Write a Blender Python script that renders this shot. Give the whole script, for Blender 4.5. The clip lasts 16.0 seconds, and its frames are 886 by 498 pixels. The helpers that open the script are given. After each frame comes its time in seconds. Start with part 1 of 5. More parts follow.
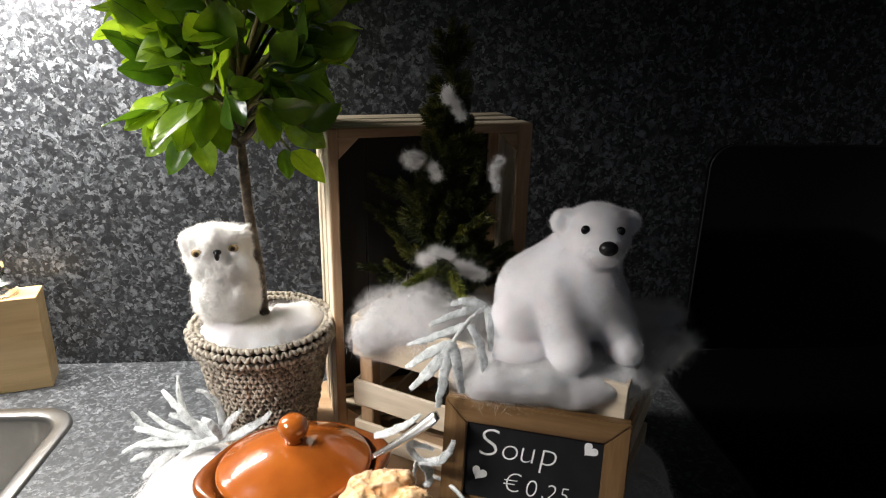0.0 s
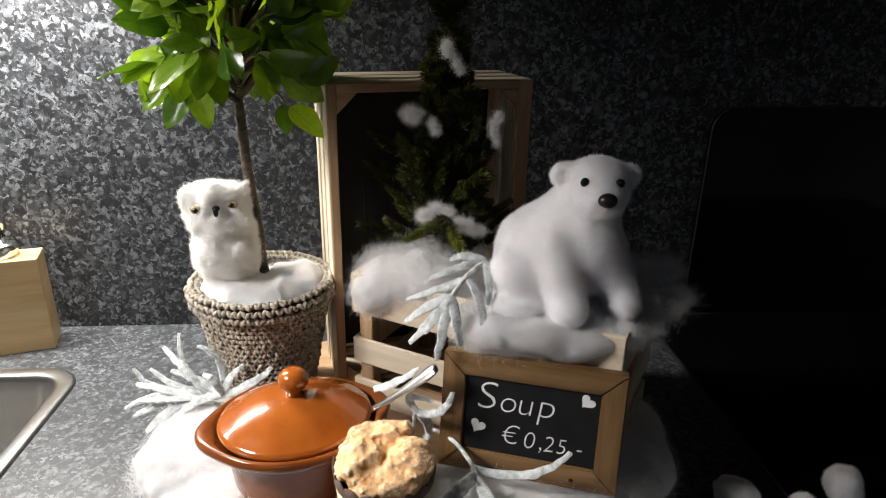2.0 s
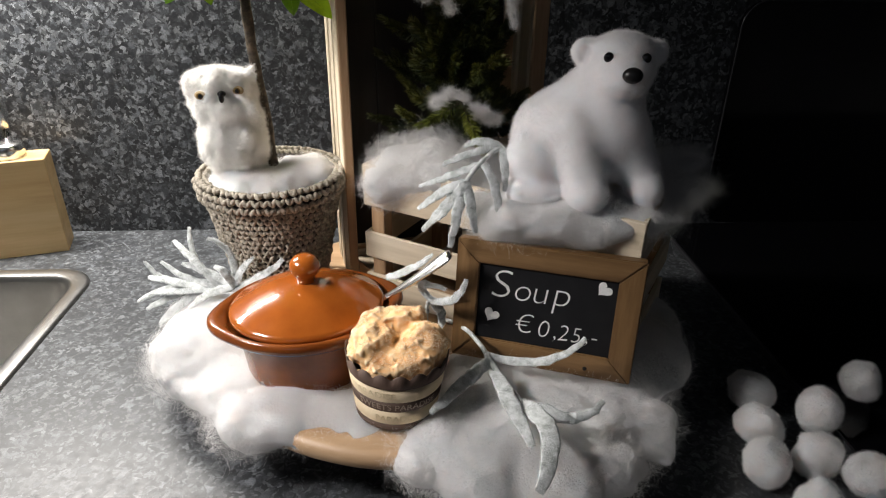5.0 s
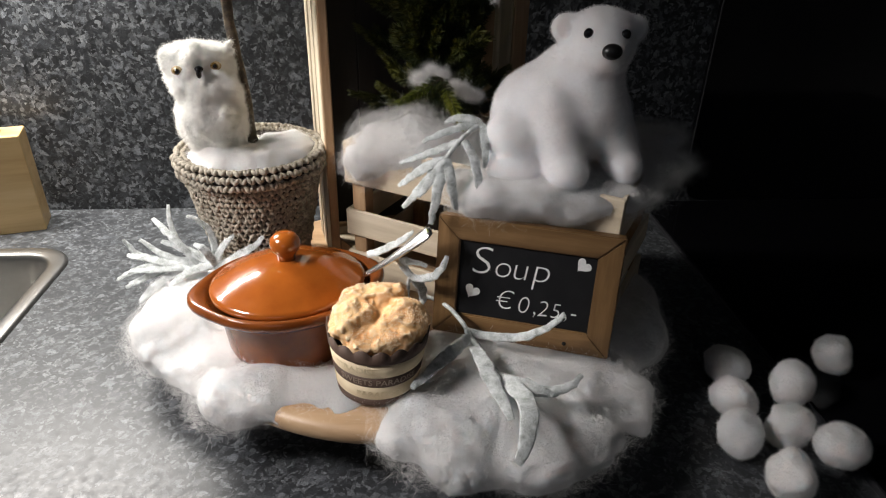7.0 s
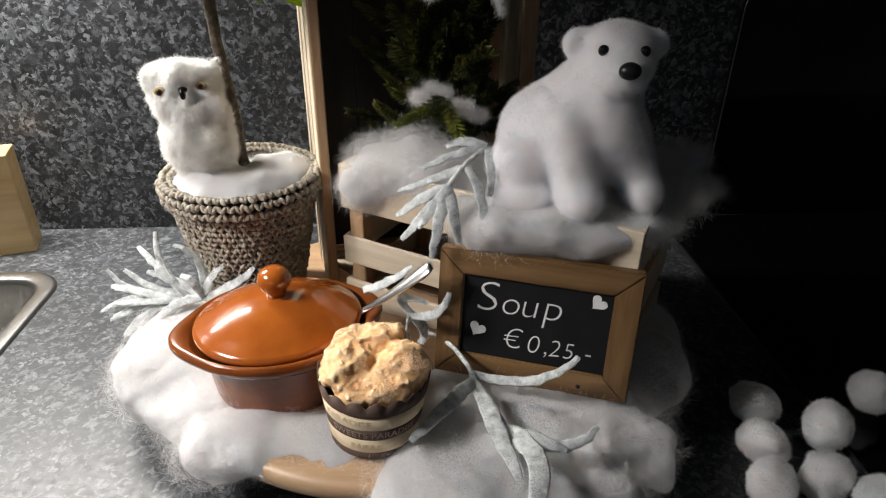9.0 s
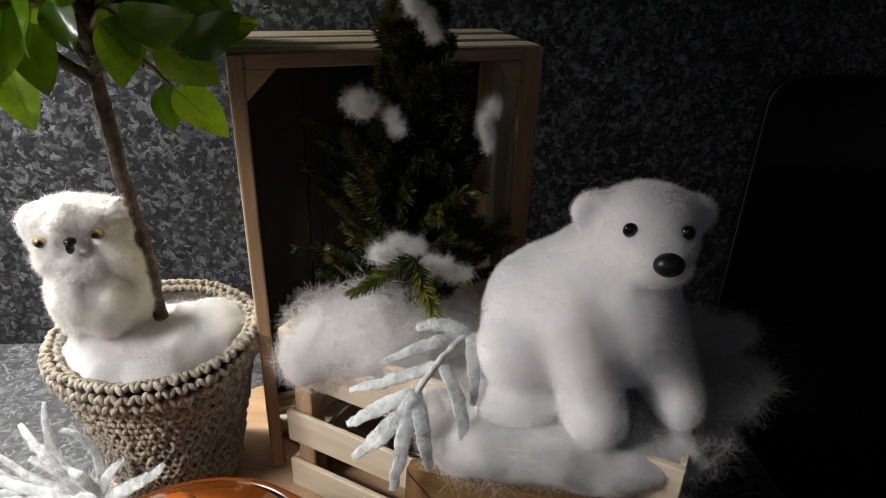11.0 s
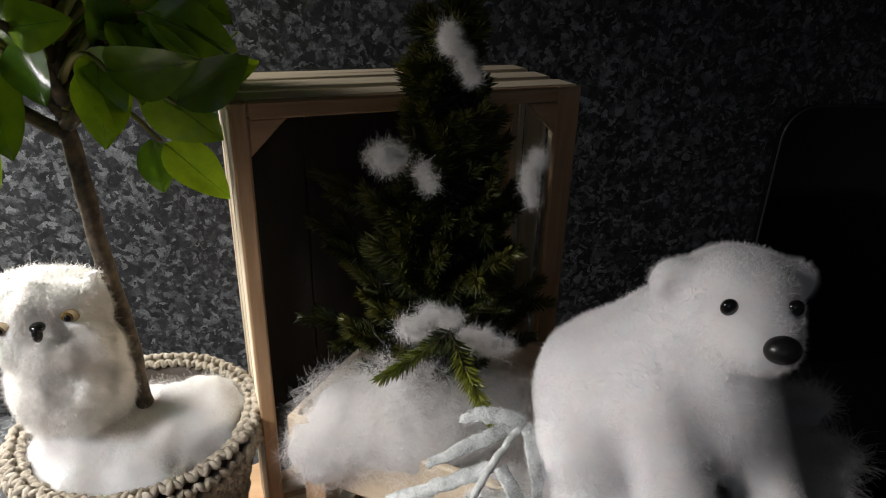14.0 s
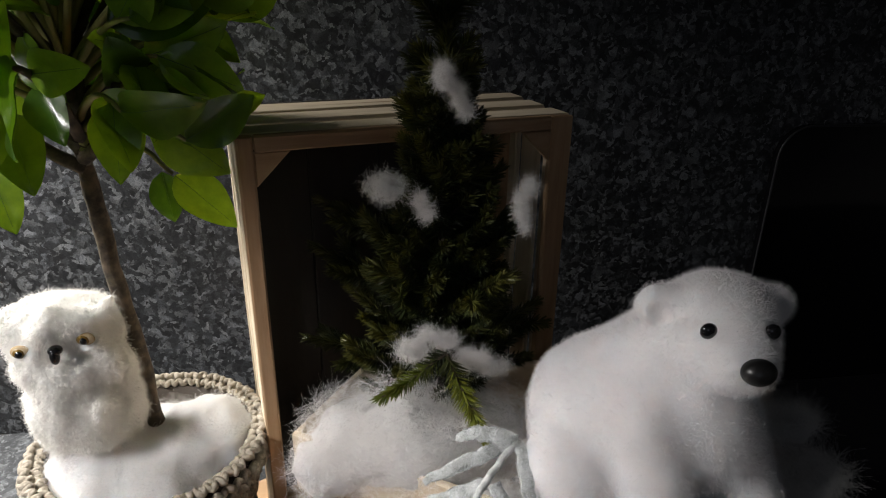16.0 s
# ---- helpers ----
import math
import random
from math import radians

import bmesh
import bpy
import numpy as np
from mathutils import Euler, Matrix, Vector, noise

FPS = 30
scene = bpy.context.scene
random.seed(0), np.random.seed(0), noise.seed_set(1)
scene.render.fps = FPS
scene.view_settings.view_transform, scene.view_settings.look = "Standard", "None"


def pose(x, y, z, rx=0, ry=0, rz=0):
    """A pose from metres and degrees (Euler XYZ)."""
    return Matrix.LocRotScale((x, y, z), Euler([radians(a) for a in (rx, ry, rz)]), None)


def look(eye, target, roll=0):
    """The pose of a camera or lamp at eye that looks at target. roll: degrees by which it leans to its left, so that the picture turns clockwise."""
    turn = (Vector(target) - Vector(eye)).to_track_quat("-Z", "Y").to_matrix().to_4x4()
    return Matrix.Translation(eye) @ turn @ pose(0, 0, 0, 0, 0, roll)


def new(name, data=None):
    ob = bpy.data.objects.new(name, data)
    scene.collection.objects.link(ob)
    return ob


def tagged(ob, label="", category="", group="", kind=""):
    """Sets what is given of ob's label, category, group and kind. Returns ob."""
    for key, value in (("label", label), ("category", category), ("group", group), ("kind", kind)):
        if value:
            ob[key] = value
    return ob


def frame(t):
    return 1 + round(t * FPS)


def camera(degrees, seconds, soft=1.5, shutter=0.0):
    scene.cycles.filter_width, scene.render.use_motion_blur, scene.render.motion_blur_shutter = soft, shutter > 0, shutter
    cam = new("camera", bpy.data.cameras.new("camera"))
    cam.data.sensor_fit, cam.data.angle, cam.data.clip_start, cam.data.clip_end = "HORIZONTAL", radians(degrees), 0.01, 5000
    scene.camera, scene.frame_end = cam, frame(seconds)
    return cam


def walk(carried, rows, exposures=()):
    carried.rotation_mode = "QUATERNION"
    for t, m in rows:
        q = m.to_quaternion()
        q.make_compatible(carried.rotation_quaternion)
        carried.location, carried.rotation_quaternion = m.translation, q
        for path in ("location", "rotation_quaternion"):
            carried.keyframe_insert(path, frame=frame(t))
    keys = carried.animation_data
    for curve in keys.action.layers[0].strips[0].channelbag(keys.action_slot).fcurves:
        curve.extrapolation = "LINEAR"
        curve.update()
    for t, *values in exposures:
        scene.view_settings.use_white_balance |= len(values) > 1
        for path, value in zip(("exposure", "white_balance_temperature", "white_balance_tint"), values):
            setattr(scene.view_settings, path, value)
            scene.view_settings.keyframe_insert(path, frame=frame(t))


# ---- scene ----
cam = camera(69.0, 16.0, 1.15)
METRES, EYE, TILT, LEAN, TURN = 0.4, 0.445, 0.0, 0.0, 0.0
ROWS = [
    (0.0, 0.0, 0.0, 0.0, 0.35, -18.88, -1.01),
    (0.5, 0.0069, -0.008, 0.002, -0.18, -18.73, -0.56),
    (1.0, 0.0027, -0.0043, -0.0119, -0.03, -19.03, -0.54),
    (1.5, 0.003, -0.0041, -0.0251, 0.22, -19.89, -0.66),
    (2.0, 0.0052, -0.0129, -0.0401, 0.45, -21.06, -0.97),
    (2.5, 0.0032, -0.0171, -0.0547, 0.68, -22.08, -1.06),
    (3.0, 0.0037, -0.0271, -0.0678, 1.11, -23.0, -0.91),
    (3.5, 0.0069, -0.0322, -0.0793, 1.52, -23.69, -0.69),
    (4.0, 0.0005, -0.013, -0.1054, 1.75, -25.11, -0.54),
    (6.5, 0.011, -0.0126, -0.1476, 0.66, -28.44, -1.12),
    (7.0, 0.0114, -0.0189, -0.1418, 0.27, -28.87, -1.28),
    (7.5, 0.008, -0.0165, -0.1422, -0.1, -28.94, -2.0),
    (8.0, -0.0124, 0.0041, -0.1435, -0.87, -29.01, -0.97),
    (10.5, 0.1013, 0.3678, -0.079, 3.79, -27.24, -1.16),
    (11.0, 0.0427, 0.4746, -0.0515, 0.07, -26.05, -1.59),
    (11.5, 0.0112, 0.5338, -0.0406, -0.74, -25.34, -1.89),
    (12.0, -0.0005, 0.5604, -0.0442, -1.78, -24.52, -1.98),
    (12.5, -0.0095, 0.5759, -0.0514, -3.56, -24.31, -2.44),
    (13.0, -0.0258, 0.6044, -0.0531, -4.31, -24.32, -1.64),
    (13.5, -0.0445, 0.614, -0.0501, -4.13, -24.06, -1.36),
    (14.0, -0.0532, 0.6183, -0.0533, -3.6, -23.89, -1.47),
    (14.5, -0.048, 0.6207, -0.0523, -3.39, -23.78, -1.23),
    (15.0, -0.0419, 0.6192, -0.0492, -3.38, -23.42, -0.83),
    (15.5, -0.0418, 0.606, -0.0357, -3.2, -23.12, -0.8),
    (16.0, -0.038, 0.5898, -0.0236, -2.9, -22.78, -0.82),
]
walk(cam, [(t, pose(0, 0, EYE, TILT, LEAN, TURN) @ pose(METRES * x, METRES * y, METRES * z, 90 + pitch, roll, yaw)) for t, x, y, z, yaw, pitch, roll in ROWS],
     [(0.0, 0.0), (1.5, -0.04), (4.0, -0.2), (6.5, -0.3), (8.0, -0.3), (10.5, -0.3), (12.0, -0.28), (16.0, -0.26)])

# ---- light ----
world = bpy.data.worlds.new("dusk")
world.use_nodes = True
scene.world = world
bg = world.node_tree.nodes["Background"]
bg.inputs["Color"].default_value = (0.55, 0.6, 0.8, 1)
bg.inputs["Strength"].default_value = 0.03


def strip_light(name, m, sx, sy, watts, colour, spread=180):
    lamp = bpy.data.lights.new(name, "AREA")
    lamp.shape, lamp.size, lamp.size_y = "RECTANGLE", sx, sy
    lamp.energy, lamp.color, lamp.spread = watts, colour, radians(spread)
    ob = new(name, lamp)
    ob.matrix_world = m
    return ob


# ---- the frame of the worktop: x along the wall, y into the wall ----
BENCH = pose(-0.44, 0.79, 0, 0, 0, 5)
# Added front fill lamp, no such source known; narrow to spare the right wall
FILL_POSE = look((-0.13, -0.55, 0.56), (0.34, -0.4, 0.1))
strip_light("under_cabinet_glow", BENCH @ pose(-0.165, -0.065, 0.548, 0, 0, 0), 0.38, 0.05, 13.0, (1.0, 0.955, 0.9), 162)
strip_light("added_front_fill", BENCH @ FILL_POSE @ pose(0, 0, -0.004), 0.2, 0.09, 1.24, (1.0, 0.955, 0.94), 76)
# Added cool fill from behind the camera, set in an unseen window opening
strip_light("added_room_fill", BENCH @ pose(-0.2, -3.42, 1.0, 90, 0, 0), 1.1, 1.0, 2.0, (0.75, 0.82, 1.0))


# ---- materials ----
def material(name, colour, rough=0.6, metal=0.0, coat=0.0, spec=0.5):
    m = bpy.data.materials.new(name)
    m.use_nodes = True
    b = m.node_tree.nodes["Principled BSDF"]
    b.inputs["Base Color"].default_value = (*colour, 1)
    b.inputs["Roughness"].default_value = rough
    b.inputs["Metallic"].default_value = metal
    b.inputs["Coat Weight"].default_value = coat
    b.inputs["Specular IOR Level"].default_value = spec
    return m, m.node_tree, b


def node(tree, kind, **values):
    n = tree.nodes.new(kind)
    for key, value in values.items():
        n.inputs[key.replace("_", " ")].default_value = value
    return n


def coords(tree, scale=(1, 1, 1), which="Object"):
    tc = tree.nodes.new("ShaderNodeTexCoord")
    mp = tree.nodes.new("ShaderNodeMapping")
    mp.inputs["Scale"].default_value = scale
    tree.links.new(tc.outputs[which], mp.inputs["Vector"])
    return mp.outputs["Vector"]


def ramp(tree, value, stops):
    r = tree.nodes.new("ShaderNodeValToRGB")
    while len(r.color_ramp.elements) < len(stops):
        r.color_ramp.elements.new(0.5)
    for e, (p, c) in zip(r.color_ramp.elements, stops):
        e.position, e.color = p, (*c, 1)
    tree.links.new(value, r.inputs["Fac"])
    return r.outputs["Color"]


def mix(tree, fac, a, b, blend="MIX"):
    m = tree.nodes.new("ShaderNodeMix")
    m.data_type, m.blend_type = "RGBA", blend
    for socket, value in ((m.inputs["Factor"], fac), (m.inputs[6], a), (m.inputs[7], b)):
        if isinstance(value, bpy.types.NodeSocket):
            tree.links.new(value, socket)
        else:
            socket.default_value = value
    return m.outputs[2]


def bump(tree, bsdf, height, strength=0.3, distance=0.002):
    b = node(tree, "ShaderNodeBump", Strength=strength, Distance=distance)
    tree.links.new(height, b.inputs["Height"])
    tree.links.new(b.outputs["Normal"], bsdf.inputs["Normal"])


def noisy(tree, vec, scale, detail=4, rough=0.6):
    n = node(tree, "ShaderNodeTexNoise", Scale=scale, Detail=detail, Roughness=rough)
    tree.links.new(vec, n.inputs["Vector"])
    return n.outputs["Fac"]


def granite(name, flake, even):
    """Speckled laminate; flake: size of the specks, even: how far they blend into the grey."""
    m, t, b = material(name, (0.1, 0.1, 0.1), 0.34, 0, 0, 0.5)
    v = coords(t)
    warp = node(t, "ShaderNodeTexNoise", Scale=90, Detail=3)
    t.links.new(v, warp.inputs["Vector"])
    add = mix(t, 0.018, v, warp.outputs["Color"], "ADD")
    cells = []
    for scale in (140 / flake, 310 / flake):
        vo = node(t, "ShaderNodeTexVoronoi", Scale=scale, Randomness=1.0)
        t.links.new(add, vo.inputs["Vector"])
        sep = t.nodes.new("ShaderNodeSeparateColor")
        t.links.new(vo.outputs["Color"], sep.inputs["Color"])
        cells.append(sep.outputs["Red"])
    big = ramp(t, cells[0], [(0.0, (0.017, 0.018, 0.021)), (0.48, (0.034, 0.037, 0.042)), (0.64, (0.07, 0.076, 0.085)), (0.82, (0.165, 0.178, 0.196)), (1.0, (0.33, 0.35, 0.38))])
    small = ramp(t, cells[1], [(0.0, (0.012, 0.013, 0.015)), (0.5, (0.05, 0.054, 0.06)), (0.8, (0.18, 0.19, 0.2)), (1.0, (0.34, 0.36, 0.38))])
    pick = ramp(t, noisy(t, v, 75, 6), [(0.4, (0, 0, 0)), (0.52, (1, 1, 1))])
    col = mix(t, pick, big, small)
    fine = ramp(t, noisy(t, v, 700, 4), [(0.35, (0.6, 0.6, 0.6)), (0.65, (1.4, 1.4, 1.4))])
    col = mix(t, 1.0, col, fine, "MULTIPLY")
    col = mix(t, even, col, (0.08, 0.086, 0.092, 1))
    broad = ramp(t, noisy(t, v, 7, 3), [(0.3, (0.52, 0.52, 0.52)), (0.7, (0.72, 0.72, 0.72))])
    t.links.new(mix(t, 1.0, col, broad, "MULTIPLY"), b.inputs["Base Color"])
    rg = ramp(t, noisy(t, v, 140, 3), [(0.3, (0.36,) * 3), (0.7, (0.5,) * 3)])
    t.links.new(rg, b.inputs["Roughness"])
    bump(t, b, noisy(t, v, 260, 4), 0.12, 0.0006)
    return m


def wood(name, dark, mid, light, along=2, rough=0.55, grain=90, coat=0.0):
    m, t, b = material(name, mid, rough, 0, coat)
    s = [1.0, 1.0, 1.0]
    s[along] = 0.09
    v = coords(t, s)
    info = t.nodes.new("ShaderNodeObjectInfo")
    shift = t.nodes.new("ShaderNodeVectorMath")
    t.links.new(v, shift.inputs[0])
    comb = t.nodes.new("ShaderNodeCombineXYZ")
    for i in range(3):
        t.links.new(info.outputs["Random"], comb.inputs[i])
    t.links.new(comb.outputs[0], shift.inputs[1])
    vec = shift.outputs[0]
    g = ramp(t, noisy(t, vec, grain, 6, 0.65), [(0.28, dark), (0.5, mid), (0.72, light)])
    blot = ramp(t, noisy(t, vec, grain * 0.2, 3), [(0.35, (0.78, 0.76, 0.74)), (0.65, (1.08, 1.06, 1.04))])
    col = mix(t, 1.0, g, blot, "MULTIPLY")
    t.links.new(col, b.inputs["Base Color"])
    bump(t, b, noisy(t, vec, grain * 2.2, 4), 0.25, 0.0006)
    return m


def fluff(name, colour, sheer=0.35, inside=0.0, scale=900, relief=0.5, depth=0.001):
    """White fibres: diffuse, with light passing; inside: scattering in a thick mass."""
    m, t, b = material(name, colour, 0.95, 0, 0, 0.1)
    v = coords(t)
    col = ramp(t, noisy(t, v, 60, 5), [(0.3, tuple(c * 0.93 for c in colour)), (0.7, colour)])
    t.links.new(col, b.inputs["Base Color"])
    if inside:
        b.inputs["Subsurface Weight"].default_value = inside
        b.inputs["Subsurface Radius"].default_value = (1.0, 0.9, 0.85)
        b.inputs["Subsurface Scale"].default_value = 0.006
    bump(t, b, noisy(t, v, scale, 5, 0.7), relief, depth)
    if sheer:
        tr = t.nodes.new("ShaderNodeBsdfTranslucent")
        t.links.new(col, tr.inputs["Color"])
        sh = t.nodes.new("ShaderNodeMixShader")
        sh.inputs["Fac"].default_value = sheer
        t.links.new(b.outputs[0], sh.inputs[1])
        t.links.new(tr.outputs[0], sh.inputs[2])
        t.links.new(sh.outputs[0], t.nodes["Material Output"].inputs["Surface"])
    return m


def leafy(name, dark, light, sheer, rough, coat=0.0, scale=120):
    m, t, b = material(name, light, rough, 0, coat)
    info = t.nodes.new("ShaderNodeObjectInfo")
    tone = ramp(t, info.outputs["Random"], [(0.0, dark), (0.55, tuple((x + y) / 2 for x, y in zip(dark, light))), (1.0, light)])
    v = coords(t)
    spots = ramp(t, noisy(t, v, scale, 3), [(0.35, (0.8, 0.85, 0.75)), (0.7, (1.1, 1.08, 1.0))])
    col = mix(t, 1.0, tone, spots, "MULTIPLY")
    t.links.new(col, b.inputs["Base Color"])
    bump(t, b, noisy(t, v, scale * 3, 3), 0.15, 0.0006)
    tr = t.nodes.new("ShaderNodeBsdfTranslucent")
    t.links.new(mix(t, 1.0, col, (1.9, 1.7, 0.5, 1), "MULTIPLY"), tr.inputs["Color"])
    sh = t.nodes.new("ShaderNodeMixShader")
    sh.inputs["Fac"].default_value = sheer
    t.links.new(b.outputs[0], sh.inputs[1])
    t.links.new(tr.outputs[0], sh.inputs[2])
    t.links.new(sh.outputs[0], t.nodes["Material Output"].inputs["Surface"])
    return m


def mottled(name, a, c, rough, scale=60, metal=0.0, coat=0.0, relief=0.15, fine=400):
    m, t, b = material(name, a, rough, metal, coat)
    v = coords(t)
    t.links.new(ramp(t, noisy(t, v, scale, 5), [(0.3, a), (0.7, c)]), b.inputs["Base Color"])
    if relief:
        bump(t, b, noisy(t, v, fine, 4), relief, 0.0008)
    return m


GRANITE = granite("speckled_granite_splashback", 1.3, 0.0)
# Worktop specks greyed: the lamp's low-angle sheen put into the colour
GRANITE_TOP = granite("speckled_granite_worktop", 1.1, 0.36)
PAINT = mottled("matt_wall_paint", (0.5, 0.49, 0.46), (0.56, 0.55, 0.52), 0.8, 3)
CABINET = mottled("dark_cabinet_lacquer", (0.05, 0.05, 0.052), (0.06, 0.06, 0.062), 0.4, 5)
TILE = mottled("floor_tile", (0.16, 0.15, 0.14), (0.22, 0.21, 0.2), 0.5, 8)
BLACK_GLASS = material("black_glass", (0.004, 0.004, 0.005), 0.08)[0]
RIM_GREY = material("dark_grey_edge", (0.05, 0.05, 0.055), 0.35, 0.5)[0]
STEEL = mottled("brushed_steel", (0.52, 0.51, 0.49), (0.6, 0.59, 0.57), 0.3, 40, 1.0, 0, 0.05, 900)
CHROME = material("chrome", (0.78, 0.77, 0.75), 0.2, 1.0)[0]
# One pine coloured twice: orange for the shaded frames, cream for lit slats
SHADED_PINE = wood("shaded_crate_pine", (0.26, 0.155, 0.082), (0.39, 0.25, 0.14), (0.49, 0.345, 0.21), 0)
LIT_PALE_PINE = wood("lit_pale_crate_slat", (0.5, 0.42, 0.3), (0.63, 0.545, 0.41), (0.72, 0.64, 0.51), 0)
TRAY_WOOD = wood("pale_tray_wood", (0.3825, 0.238, 0.1275), (0.493, 0.3315, 0.1955), (0.561, 0.3995, 0.255), 0, 0.45, 60)
BAMBOO = wood("yellow_bamboo", (0.5, 0.33, 0.14), (0.62, 0.44, 0.21), (0.68, 0.51, 0.27), 0, 0.4, 50)
STAIN = wood("brown_stained_wood", (0.085, 0.045, 0.015), (0.17, 0.095, 0.036), (0.27, 0.16, 0.07), 0, 0.5, 80)
# Near-black wood: the shade inside the upright crate put into the colour
SHADE_WOOD = wood("shade_black_wood", (0.008, 0.006, 0.005), (0.014, 0.011, 0.009), (0.022, 0.018, 0.014), 0, 0.7)
CHALKBOARD = mottled("chalkboard_black", (0.008, 0.008, 0.009), (0.014, 0.014, 0.015), 0.75, 40)
CHALKBOARD.node_tree.nodes["Principled BSDF"].inputs["Specular IOR Level"].default_value = 0.15
CHALK = mottled("white_chalk", (0.72, 0.72, 0.7), (0.85, 0.85, 0.83), 0.9, 500)
GLAZE_LID = mottled("orange_brown_glaze", (0.27, 0.066, 0.009), (0.345, 0.092, 0.013), 0.15, 50, 0, 0.6, 0.04, 120)
GLAZE_DARK = mottled("dark_brown_glaze", (0.15, 0.038, 0.007), (0.23, 0.062, 0.012), 0.2, 40, 0, 0.2, 0.04, 120)
PLUSH = fluff("white_plush", (0.985, 0.975, 0.985), 0.0, 0.95, 1600, 0.1)
PLUSH.node_tree.nodes["Principled BSDF"].inputs["Subsurface Scale"].default_value = 0.011
PLUSH_HAIR = fluff("white_plush_hair", (0.98, 0.97, 0.98), 0.5)
OWL_FUR = fluff("cream_white_fur", (0.98, 0.97, 0.945), 0.0, 0.95, 700, 0.5, 0.001)
TAN_FUR = mottled("tan_eye_patch", (0.3, 0.22, 0.12), (0.5, 0.4, 0.26), 0.9, 300)
OWL_HAIR = fluff("cream_white_hair", (0.99, 0.98, 0.955), 0.6)
COTTON = fluff("cotton_mass", (0.95, 0.94, 0.93), 0.0, 1.0, 420, 0.8, 0.002)
COTTON.node_tree.nodes["Principled BSDF"].inputs["Subsurface Scale"].default_value = 0.011
COTTON_HAIR = fluff("cotton_fibre", (0.95, 0.94, 0.93), 0.5)
JET = material("black_plastic", (0.006, 0.006, 0.007), 0.15)[0]
NOSE = mottled("black_nose", (0.006, 0.006, 0.006), (0.012, 0.012, 0.012), 0.35, 300)
AMBER = material("amber_eye", (0.13, 0.075, 0.016), 0.12)[0]
LEAF = leafy("ficus_leaf", (0.045, 0.11, 0.014), (0.32, 0.5, 0.055), 0.48, 0.28, 0.35)
VEIN = mottled("leaf_vein", (0.1, 0.2, 0.03), (0.14, 0.25, 0.045), 0.5, 80)
TWIG = mottled("green_twig", (0.2, 0.2, 0.07), (0.3, 0.27, 0.1), 0.7, 80)
BARK = mottled("dark_bark", (0.018, 0.0132, 0.0096), (0.12, 0.09, 0.06), 0.85, 150, 0, 0, 0.8, 260)
NEEDLE = leafy("fir_needle", (0.012, 0.02, 0.008), (0.042, 0.05, 0.014), 0.15, 0.5)
NEEDLE_TIP = leafy("fir_needle_tip", (0.035, 0.042, 0.011), (0.1, 0.1, 0.024), 0.2, 0.45)
# Lighter needles: the light on two front sprigs put into the colour
NEEDLE_LIT = leafy("lit_fir_needle", (0.09, 0.12, 0.02), (0.2, 0.22, 0.035), 0.2, 0.45)
YARN = mottled("taupe_yarn", (0.2, 0.172, 0.132), (0.46, 0.415, 0.34), 0.85, 260, 0, 0, 0.6, 1500)
# Shade between the basket's stitches, put into the lining's dark colour
LINING = mottled("gap_shade_lining", (0.03, 0.022, 0.016), (0.05, 0.038, 0.028), 0.8, 60)
FLOCK = mottled("frosted_flock", (0.3, 0.33, 0.31), (0.82, 0.84, 0.84), 0.8, 170, 0, 0, 1.0, 900)
FROST = fluff("frost_fibre", (0.84, 0.86, 0.87), 0.45)


def crusty():
    """Golden bake with pale flour on the raised crumbs."""
    m, t, b = material("baked_crust", (0.8, 0.5, 0.2), 0.75)
    v = coords(t)
    geo = t.nodes.new("ShaderNodeNewGeometry")
    bake = ramp(t, noisy(t, v, 60, 5), [(0.32, (0.68, 0.29, 0.08)), (0.62, (0.84, 0.54, 0.25))])
    ridge = ramp(t, geo.outputs["Pointiness"], [(0.49, (0.05, 0.05, 0.05)), (0.56, (0.8, 0.8, 0.8))])
    t.links.new(mix(t, ridge, bake, (0.92, 0.77, 0.54, 1)), b.inputs["Base Color"])
    bump(t, b, noisy(t, v, 500, 6, 0.7), 0.7, 0.001)
    return m


CRUMB = mottled("pale_crumb", (0.82, 0.58, 0.34), (0.9, 0.74, 0.54), 0.85, 400, 0, 0, 0.5, 1500)
CRUST = crusty()
PAPER_BROWN = mottled("brown_paper", (0.075, 0.045, 0.032), (0.1, 0.06, 0.043), 0.7, 90)
PAPER_CREAM = mottled("cream_paper", (0.62, 0.5, 0.32), (0.7, 0.58, 0.4), 0.7, 90)
PAPER_TAN = mottled("tan_print", (0.6, 0.49, 0.32), (0.64, 0.53, 0.35), 0.7, 90)
PAPER_FAINT = mottled("faint_print", (0.3, 0.235, 0.18), (0.36, 0.285, 0.22), 0.7, 90)
HOLE_SHADE = material("hole_shade", (0.01, 0.008, 0.006), 0.9)[0]


# ---- building helpers ----
def thing(name, label, category, at=None, group=""):
    ob = new(name)
    ob.empty_display_size = 0.02
    if at is not None:
        ob.matrix_world = at
    return tagged(ob, label, category, group)


